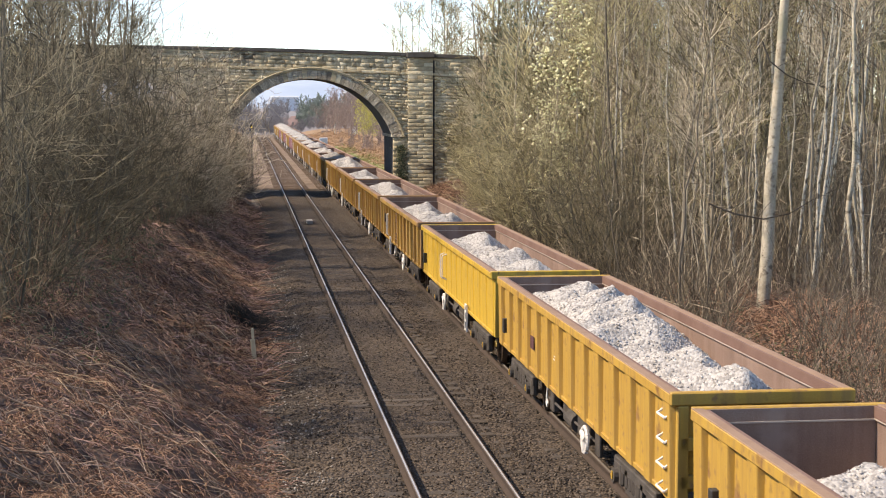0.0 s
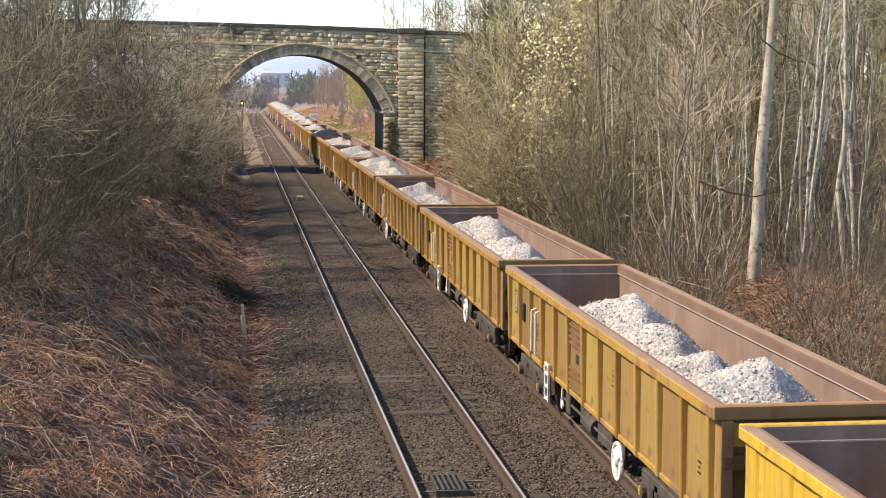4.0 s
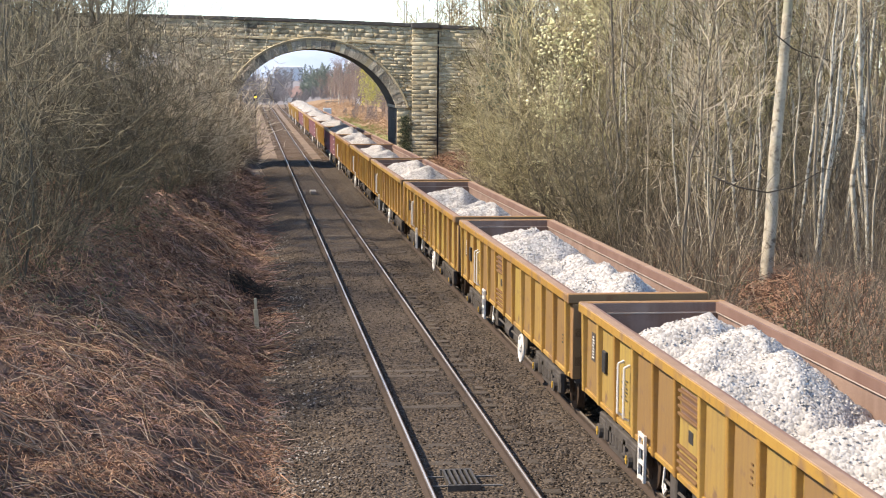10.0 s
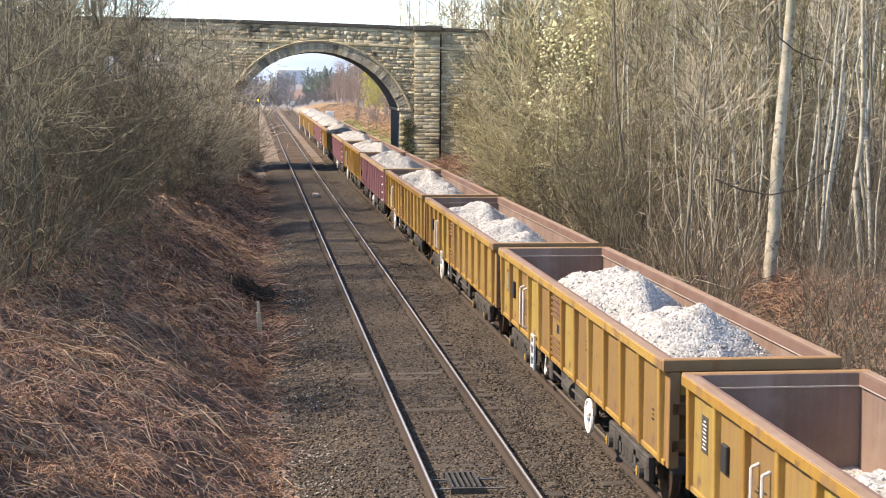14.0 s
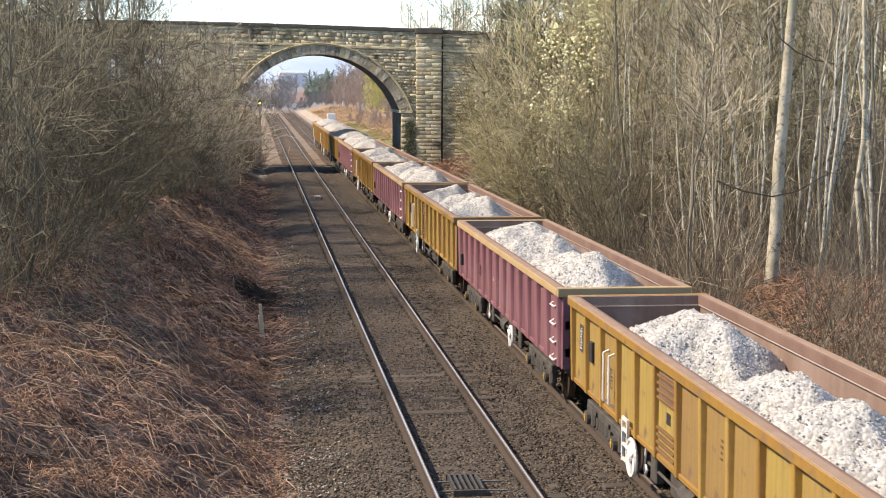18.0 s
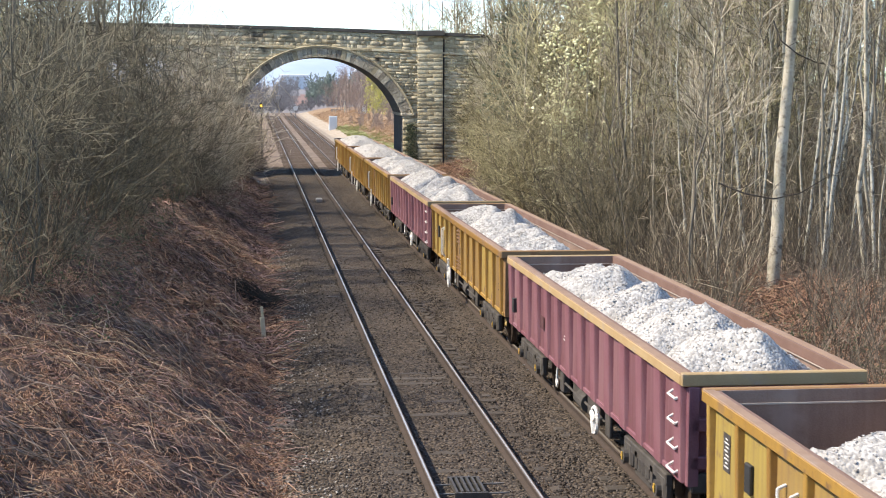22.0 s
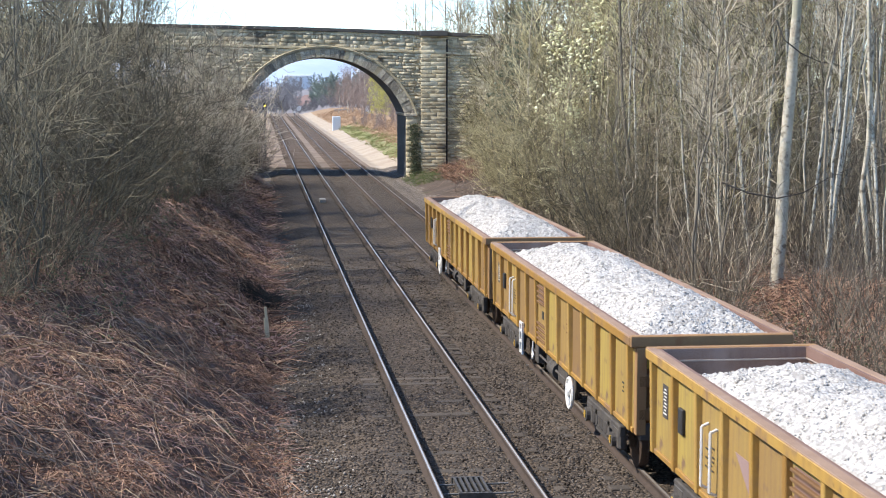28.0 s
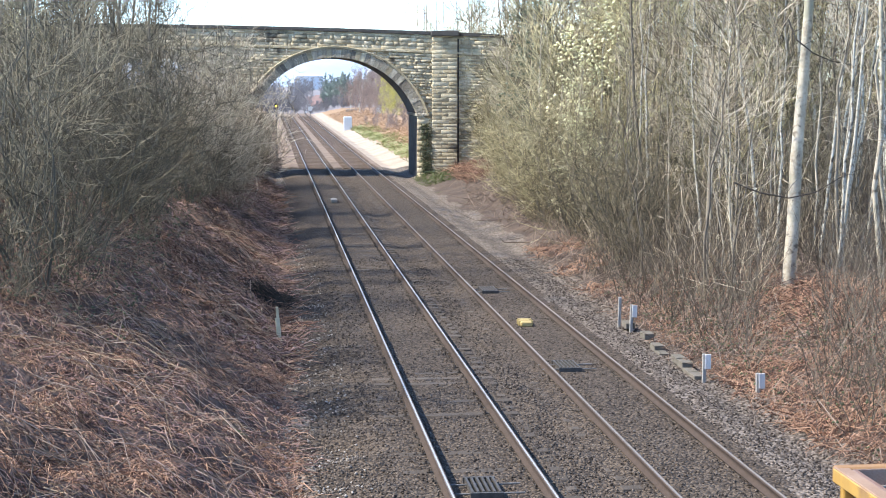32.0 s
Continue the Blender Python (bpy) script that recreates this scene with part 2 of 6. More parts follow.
M_BIRCH = mat("white_birch_bark", [(0.3, 0.28, 0.225), (0.48, 0.455, 0.38), (0.6, 0.57, 0.485)], 2.0, 0.8, bump=0.3, fine=12.0, spots=[((0.09, 0.08, 0.065), 4.0, 0.55), ((0.2, 0.17, 0.12), 9.0, 0.56)])
M_TWIG = mat("bare_twigs", [(0.06, 0.048, 0.032), (0.32, 0.262, 0.178), (0.72, 0.63, 0.475)], 0.5, 0.85, bump=0.0, island=0.72, objrand=0.38)
M_TWIGL = mat("olive_twigs", [(0.085, 0.07, 0.035), (0.39, 0.34, 0.178), (0.74, 0.66, 0.385)], 0.5, 0.85, bump=0.0, island=0.72, objrand=0.38)
M_TWIGY = mat("straw_olive_twigs", [(0.2, 0.17, 0.09), (0.41, 0.36, 0.208), (0.63, 0.565, 0.365)], 0.5, 0.85, bump=0.0, island=0.72, objrand=0.38)
M_TWIGD = mat("dark_grey_twigs", [(0.058, 0.049, 0.03), (0.165, 0.14, 0.09), (0.34, 0.295, 0.195)], 0.5, 0.85, bump=0.0, island=0.72, objrand=0.38)
M_BRACKEN = mat("dead_bracken", [(0.085, 0.042, 0.028), (0.27, 0.145, 0.094), (0.45, 0.285, 0.19)], 0.35, 0.9, bump=0.0, island=0.78)
M_BRACKP = mat("purple_brown_bracken", [(0.085, 0.046, 0.038), (0.255, 0.148, 0.121), (0.44, 0.29, 0.24)], 0.35, 0.9, bump=0.0, island=0.78)
M_STRAW = mat("pale_straw_stems", [(0.12, 0.08, 0.048), (0.26, 0.18, 0.112), (0.43, 0.32, 0.21)], 0.4, 0.9, bump=0.0, island=0.78)
M_BRAMBLE = mat("brown_bramble_stems", [(0.09, 0.064, 0.05), (0.2, 0.15, 0.115), (0.36, 0.28, 0.225)], 0.4, 0.9, bump=0.0, island=0.6)
M_DARKSTEM = mat("blackened_stems", [(0.02, 0.018, 0.015), (0.05, 0.042, 0.035)], 3.0, 0.9, bump=0.0, island=0.5)
M_GRASSBLADE = mat("green_grass_blades", [(0.06, 0.09, 0.02), (0.12, 0.15, 0.045)], 1.0, 0.8, bump=0.0, island=0.5)
M_CATKIN = mat("pale_willow_catkins", [(0.66, 0.63, 0.36), (0.84, 0.81, 0.54)], 3.0, 0.8, bump=0.0, island=0.5)
M_NEWLEAF = mat("fresh_yellow_leaf", [(0.42, 0.4, 0.09), (0.62, 0.58, 0.16)], 3.0, 0.7, bump=0.0, island=0.5)
M_HOLLY = mat("grey_green_leaves", [(0.085, 0.1, 0.055), (0.15, 0.17, 0.1), (0.24, 0.26, 0.17)], 1.0, 0.55, bump=0.0, island=0.6)
M_IVY = mat("ivy_leaves", [(0.05, 0.065, 0.025), (0.12, 0.14, 0.06)], 3.0, 0.5, bump=0.0, island=0.6)
M_WOODPOST = mat("bleached_wood", [(0.52, 0.46, 0.3), (0.68, 0.62, 0.45)], 6.0, 0.85, bump=0.3)
M_MOSSY = mat("mossy_concrete", [(0.09, 0.08, 0.06), (0.2, 0.18, 0.145)], 4.0, 0.9, bump=0.3)
M_CONC = mat("grey_concrete", [(0.25, 0.24, 0.22), (0.42, 0.4, 0.37)], 4.0, 0.9, bump=0.3)
# Bluish-grey air haze is mixed into this far wood's base colour.
M_FARWOOD = mat("far_hazed_wood", [(0.17, 0.165, 0.175), (0.28, 0.265, 0.275)], 0.06, 0.95, bump=0.0, fine=1.0, island=0.4)
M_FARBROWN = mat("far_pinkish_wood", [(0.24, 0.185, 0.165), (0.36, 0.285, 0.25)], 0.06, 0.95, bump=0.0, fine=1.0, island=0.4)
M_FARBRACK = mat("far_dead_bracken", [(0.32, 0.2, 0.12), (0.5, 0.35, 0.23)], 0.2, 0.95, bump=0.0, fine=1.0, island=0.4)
# Ground, conifers and hill: distance haze painted in as paler, bluer colour.
M_HAZE = mat("far_hazed_ground", [(0.18, 0.17, 0.175), (0.27, 0.25, 0.255)], 0.05, 0.95, bump=0.5, fine=0.6, dist=0.3)
M_FAREVER = mat("far_hazed_conifers", [(0.155, 0.19, 0.165), (0.24, 0.28, 0.24)], 0.06, 0.95, bump=0.0, fine=1.0, island=0.4)
M_HILL = mat("distant_hill", [(0.33, 0.42, 0.55), (0.43, 0.51, 0.62)], 0.004, 1.0, bump=0.0, fine=0.03)
M_FARWHITE = mat("far_white_cladding", [(0.6, 0.62, 0.65), (0.72, 0.74, 0.76)], 0.2, 0.6, bump=0.0)
# Wall colour already blended towards the haze of hill and sky.
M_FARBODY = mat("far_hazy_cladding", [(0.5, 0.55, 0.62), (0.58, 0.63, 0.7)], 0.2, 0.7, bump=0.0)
M_FARROOF = mat("far_tiled_roof", [(0.24, 0.155, 0.135), (0.32, 0.22, 0.195)], 0.5, 0.8, bump=0.0)
M_PLASTIC = mat("yellow_plastic", [(0.4, 0.3, 0.11), (0.52, 0.41, 0.18)], 8.0, 0.6, bump=0.1)
M_GALV = mat("dull_galvanised_steel", [(0.14, 0.135, 0.13), (0.24, 0.235, 0.225)], 8.0, 0.6, 0.3, bump=0.08)
M_DARKSTEEL = mat("dark_grating_steel", [(0.05, 0.045, 0.04), (0.12, 0.11, 0.1)], 8.0, 0.6, 0.3, bump=0.1)


def glow(name, c, s):
    m = bpy.data.materials.new(name)
    m.use_nodes = True
    b = m.node_tree.nodes["Principled BSDF"]
    b.inputs["Base Color"].default_value = (*c, 1)
    b.inputs["Emission Color"].default_value = (*c, 1)
    b.inputs["Emission Strength"].default_value = s
    return m


M_AMBER = glow("amber_signal_lens", (1.0, 0.6, 0.02), 6.0)


# ---- mesh helpers ----
def mesh_np(name, V, F, material=None, smooth=False):
    """A mesh from arrays: F has faces of one size."""
    me = bpy.data.meshes.new(name)
    V, F = np.asarray(V, np.float32), np.asarray(F, np.int32)
    k = F.shape[1]
    me.vertices.add(len(V))
    me.vertices.foreach_set("co", V.ravel())
    me.loops.add(F.size)
    me.loops.foreach_set("vertex_index", F.ravel())
    me.polygons.add(len(F))
    me.polygons.foreach_set("loop_start", np.arange(len(F), dtype=np.int32) * k)
    if smooth:
        me.polygons.foreach_set("use_smooth", np.ones(len(F), bool))
    me.update(calc_edges=True)
    if material:
        me.materials.append(material)
    return me


def thing(name, label, category, group="", kind="", m=None, data=None):
    ob = new(name, data)
    if m is not None:
        ob.matrix_basis = m
    return tagged(ob, label, category, group, kind)


def put(name, me, parent, m=None, label="", kind=""):
    """One mesh object as a part under a thing or part."""
    ob = new(name, me)
    ob.parent = parent
    if m is not None:
        ob.matrix_basis = m
    return tagged(ob, label, kind=kind)


def done(bm, name, material, smooth=False):
    me = bpy.data.meshes.new(name)
    bmesh.ops.recalc_face_normals(bm, faces=bm.faces)
    bm.to_mesh(me)
    bm.free()
    me.materials.append(material)
    if smooth:
        for p in me.polygons:
            p.use_smooth = True
    return me


def part(name, bm, material, parent, label=""):
    return put(name, done(bm, name, material), parent, None, label)


def box(bm, x0, x1, y0, y1, z0, z1, bev=0.0):
    r = bmesh.ops.create_cube(bm, size=1.0)
    for v in r["verts"]:
        v.co = Vector((x0 + (v.co.x + 0.5) * (x1 - x0), y0 + (v.co.y + 0.5) * (y1 - y0), z0 + (v.co.z + 0.5) * (z1 - z0)))
    if bev:
        es = list({e for v in r["verts"] for e in v.link_edges})
        bmesh.ops.bevel(bm, geom=es, offset=bev, segments=1, affect="EDGES")
    return bm


def boxes(*bs, bev=0.0):
    bm = bmesh.new()
    for b in bs:
        box(bm, *b, bev=bev)
    return bm


def cyl(bm, p, q, r0, r1=None, n=12):
    p, q = Vector(p), Vector(q)
    d = q - p
    rot = d.to_track_quat("Z", "Y").to_matrix().to_4x4()
    bmesh.ops.create_cone(bm, cap_ends=True, segments=n, radius1=r0, radius2=r0 if r1 is None else r1, depth=d.length, matrix=Matrix.Translation((p + q) / 2) @ rot)
    return bm


def rod(pts, r, n=6):
    bm = bmesh.new()
    for a, b in zip(pts, pts[1:]):
        cyl(bm, a, b, r, n=n)
    return bm


def tubes(P, R, sides=3):
    """Tapered tubes along many polylines at once: P (N, n, 3), R (N, n)."""
    P, R = np.asarray(P, float), np.asarray(R, float)
    N, n, _ = P.shape
    T = np.gradient(P, axis=1)
    T /= np.linalg.norm(T, axis=2, keepdims=True) + 1e-9
    A = np.cross(T, np.array([0.31, 0.52, -0.21]))
    A /= np.linalg.norm(A, axis=2, keepdims=True) + 1e-9
    B = np.cross(T, A)
    ang = np.arange(sides) * 2 * np.pi / sides
    V = P[:, :, None] + R[:, :, None, None] * (np.cos(ang)[:, None] * A[:, :, None] + np.sin(ang)[:, None] * B[:, :, None])
    i = np.arange(N)[:, None, None] * n * sides
    j = np.arange(n - 1)[None, :, None] * sides
    k = np.arange(sides)[None, None, :]
    k2 = (k + 1) % sides
    F = np.stack([i + j + k, i + j + k2, i + j + sides + k2, i + j + sides + k], -1)
    return V.reshape(-1, 3), F.reshape(-1, 4)


def merge(*parts):
    Vs, Fs, o = [], [], 0
    for V, F in parts:
        Vs.append(V)
        Fs.append(F + o)
        o += len(V)
    return np.concatenate(Vs), np.concatenate(Fs)


def norm(a):
    return a / (np.linalg.norm(a, axis=-1, keepdims=True) + 1e-9)


def sprout(rng, P, R, per, lo, hi, length, along, out, up, n=4, ratio=0.5, wob=0.12, tip=0.15):
    """Side shoots on the polylines P: per shoots on each, between lo and hi of its length."""
    N, m, _ = P.shape
    t = rng.uniform(lo, hi, (N, per)) * (m - 1)
    i = np.minimum(t.astype(int), m - 2)
    f = (t - i)[..., None]
    rows = np.arange(N)[:, None]
    p = P[rows, i] * (1 - f) + P[rows, i + 1] * f
    d = norm(P[rows, i + 1] - P[rows, i])
    r0 = (R[rows, i] * (1 - f[..., 0]) + R[rows, i + 1] * f[..., 0]) * ratio
    q = rng.normal(size=d.shape)
    q = norm(q - (q * d).sum(-1, keepdims=True) * d)
    w = norm(along * d + out * q + np.array([0, 0, up]))
    L = length * rng.uniform(0.5, 1.2, (N, per)) * (1.15 - 0.6 * t / (m - 1))
    s = np.linspace(0, 1, n)
    K = N * per
    Q = p.reshape(K, 1, 3) + (w * L[..., None]).reshape(K, 1, 3) * s[None, :, None]
    Q[:, :, 2] += (np.sign(up) * 0.12 * L).reshape(K, 1) * s[None] ** 2
    Q[:, 1:] += np.cumsum(rng.normal(size=(K, n - 1, 3)), 1) * (wob * L / n).reshape(K, 1, 1)
    return Q, r0.reshape(K, 1) * (1 - (1 - tip) * s)[None]


def stem(rng, h, r, lean=(0.0, 0.0), n=9, wob=0.05, tip=0.2, base=(0, 0, 0)):
    s = np.linspace(0, 1, n)
    p = np.zeros((n, 3))
    p[:, 0] = lean[0] * h * s + base[0]
    p[:, 1] = lean[1] * h * s + base[1]
    p[:, 2] = h * s + base[2]
    p[1:, :2] += np.cumsum(rng.normal(size=(n - 1, 2)), 0) * wob * h / n
    return p[None], (r * (1 - (1 - tip) * s ** 1.2))[None]


# ---- ground ----
def smooth01(a, b, x):
    t = np.clip((x - a) / (b - a), 0, 1)
    return t * t * (3 - 2 * t)


def wave(x, y, s, k):
    return np.sin(x * s + 1.3 * k + 1.7 * np.sin(y * s * 0.63 + k)) * np.cos(y * s * 0.81 + 2.1 * k + np.sin(x * s * 0.55))


TOE_L, TOE_R = 0.25, 9.3


def ground_z(x, y):
    x, y = np.asarray(x, float), np.asarray(y, float)
    far = smooth01(125, 190, y)
    up = np.maximum(0, TOE_L - x)
    hmax = 6.8 - 5.6 * far
    left = hmax * np.tanh(0.57 * up / hmax)
    left = left + np.minimum(up, 1.5) / 1.5 * (0.08 * wave(x, y, 0.9, 1) + 0.12 * wave(x, y, 2.3, 2) + 0.1 * wave(x, y, 4.7, 5))
    upr = np.maximum(0, x - TOE_R)
    hr = 7.0 - 5.4 * far
    right = hr * np.tanh(0.26 * upr / hr) + np.minimum(upr, 2) / 2 * (0.12 * wave(x, y, 0.8, 3) + 0.06 * wave(x, y, 2.1, 4))
    bed = -0.2 + 0.0 * x
    bed = bed - 0.2 * smooth01(2.0, 0.7, x) - 0.16 * smooth01(8.2, 9.2, x)
    bed = bed - 0.05 * (smooth01(4.3, 4.7, x) - smooth01(5.4, 5.8, x)) + 0.02 * wave(x, y, 1.1, 7) + 0.11 * (smooth01(2.3, 1.5, x) * smooth01(0.0, 0.5, x) + smooth01(4.6, 5.0, x) * smooth01(5.5, 5.1, x)) * wave(x * 0.6, y, 2.1, 8)
    return bed + left + right - 8.0 * (smooth01(380, 560, y) - smooth01(650, 800, y)) * smooth01(-400, -100, x) * smooth01(500, 150, x)


def ground_h(x, y):
    return float(ground_z(x, y))


gx = np.unique(np.concatenate([np.linspace(-9, 18, 160), np.linspace(-40, -9, 50), np.linspace(18, 60, 50), [-2500, -1200, -600, -300, -150, -80, -55, 80, 120, 200, 400, 800, 1500, 2500]]))
gy = np.unique(np.concatenate([np.linspace(-40, 10, 20), np.linspace(10, 60, 200), np.linspace(60, 130, 120), np.linspace(130, 400, 90), [-1500, -600, -200, -90, 500, 700, 1000, 1500, 2200, 3200, 4500]]))
GX, GY = np.meshgrid(gx, gy)
GV = np.stack([GX, GY, ground_z(GX, GY)], -1).reshape(-1, 3)
nx = len(gx)
ia = (np.arange(len(gy) - 1)[:, None] * nx + np.arange(nx - 1)[None]).reshape(-1)
GF = np.stack([ia, ia + 1, ia + nx + 1, ia + nx], -1)
gme = mesh_np("ground", GV, GF, None, True)
for m_ in (M_BALLAST, M_SHOULDER, M_EARTH, M_WOODFLOOR, M_GRASS, M_FARBED, M_FARCESS, M_LAWN, M_HAZE):
    gme.materials.append(m_)
cx = GV[GF].mean(1)
edge = 0.35 * wave(cx[:, 0], cx[:, 1], 0.7, 9)
slot = np.full(len(GF), 0, np.int32)
slot[(cx[:, 0] < 0.7 + edge * 0.5) | (cx[:, 0] > 7.95 + 0.2 * edge)] = 1
slot[cx[:, 0] < TOE_L + 0.3 * edge] = 2
slot[cx[:, 0] > TOE_R + 0.5 + edge] = 3
slot[(cx[:, 1] > 122) & ((cx[:, 0] < -0.5) | (cx[:, 0] > 10.5))] = 4
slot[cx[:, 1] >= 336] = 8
beyond = (cx[:, 1] > 117) & (cx[:, 1] < 336)
slot[beyond & (cx[:, 0] > -0.5) & (cx[:, 0] < 8.4)] = 5
slot[beyond & (cx[:, 0] >= 8.4) & (cx[:, 0] < 10.9 + 0.3 * edge)] = 6
slot[beyond & (cx[:, 1] < 216) & (cx[:, 0] >= 10.9 + 0.8 * edge) & (cx[:, 0] < 12.5 + 1.8 * edge)] = 7
gme.polygons.foreach_set("material_index", slot)
ground = thing("ground", "railway cutting floor and banks of ballast, earth and leaf litter", "ground", kind="structure", data=gme)

# ---- tracks ----
TA, TB = 3.345, 6.63
SPACING = 0.61


def rail_mesh(name, top):
    prof = [(-0.07, -0.16), (0.07, -0.16), (0.07, -0.148), (0.012, -0.125), (0.012, -0.045), (0.035, -0.035), (0.035, -0.004), (0.027, 0.0), (0.013, 0.001), (-0.013, 0.001), (-0.027, 0.0), (-0.035, -0.004), (-0.035, -0.035), (-0.012, -0.045), (-0.012, -0.125), (-0.07, -0.148)]
    ys = [-40, 0, 60, 120, 200, 270, 336]
    V = [(x, y, z) for y in ys for x, z in prof]
    n = len(prof)
    F = [(i * n + k, i * n + (k + 1) % n, (i + 1) * n + (k + 1) % n, (i + 1) * n + k) for i in range(len(ys) - 1) for k in range(n)]
    me = mesh_np(name, V, F, M_RAIL)
    me.materials.append(top)
    me.materials.append(M_RAILEDGE)
    me.polygons.foreach_set("material_index", [1 if k == 8 else 2 if k in (7, 9) else 0 for i in range(len(ys) - 1) for k in range(n)])
    return me


def sleeper_mesh():
    bm = bmesh.new()
    box(bm, -1.28, 1.28, -0.125, 0.125, -0.3, -0.168, bev=0.015)
    for s in (-1, 1):
        box(bm, s * 0.752 - 0.17, s * 0.752 + 0.17, -0.08, 0.08, -0.17, -0.152)
        for k in (-1, 1):
            for dy in (-0.045, 0.045):
                cyl(bm, (s * 0.752 + k * 0.125, dy, -0.155), (s * 0.752 + k * 0.125, dy, -0.11), 0.026, 0.02, 6)
    return done(bm, "sleeper", M_SLEEPER)


SLEEPER = sleeper_mesh()


def track(x, label, top, sunk):
    ob = thing("railway_track", label, "railway track", kind="structure", m=pose(x, 0, 0))
    rm = rail_mesh("rail", top)
    for s in (-1, 1):
        put("rail", rm, ob, pose(s * 0.752, 0, 0), "shiny worn rail head on rusty web")
    for i in range(-30, 170):
        put("sleeper", SLEEPER, ob, pose(random.uniform(-0.02, 0.02), 11.5 + i * SPACING, random.uniform(-0.055, -0.03) - sunk, 0, random.uniform(-0.4, 0.4), random.uniform(-0.8, 0.8)))
    bm = bmesh.new()
    for i in range(170, 480):
        y = 11.5 + i * SPACING
        box(bm, -1.28, 1.28, y - 0.125, y + 0.125, -0.3, -0.168)
    put("far_sleepers", done(bm, "far_sleepers", M_FARBED), ob, kind="stuff")
    return ob


track(TA, "railway track with bright polished rails on ballasted sleepers", M_RAILTOP, 0.004)
track(TB, "railway track with duller rails on ballasted sleepers", M_RAILTOP2, 0.04)

# ---- masonry bridge over the line ----
FACE, BACK = 105.0, 112.0
ARCH_X, ARCH_Z, ARCH_R = 4.3, 2.0, 5.8
ARCH2_X, ARCH2_Z, ARCH2_R = -8.3, 2.7, 5.2
SPRING = 3.9
B_L, B_R = -26.0, 24.0


def deck(x, z0):
    """Height of a line that follows the bridge's fall to the right."""
    return z0 - 0.036 * (x - 4.3) - 0.0007 * (x - 4.3) ** 2


def arch_void(x, z):
    if -1.2 < x < 9.8 and z < SPRING:
        return True
    if (x - ARCH_X) ** 2 + (z - ARCH_Z) ** 2 < ARCH_R ** 2 and z >= SPRING:
        return True
    if ARCH2_X - 4.9 < x < ARCH2_X + 4.9 and z < 4.2:
        return True
    return (x - ARCH2_X) ** 2 + (z - ARCH2_Z) ** 2 < ARCH2_R ** 2 and z >= 4.2


def outline(xc, zc, r, half, spring, base=-1.5):
    a0 = math.acos(min(1, half / r))
    pts = [(xc - half, base)]
    pts += [(xc + r * math.cos(a), zc + r * math.sin(a)) for a in np.linspace(math.pi - a0, a0, 33)]
    pts.append((xc + half, base))
    return pts


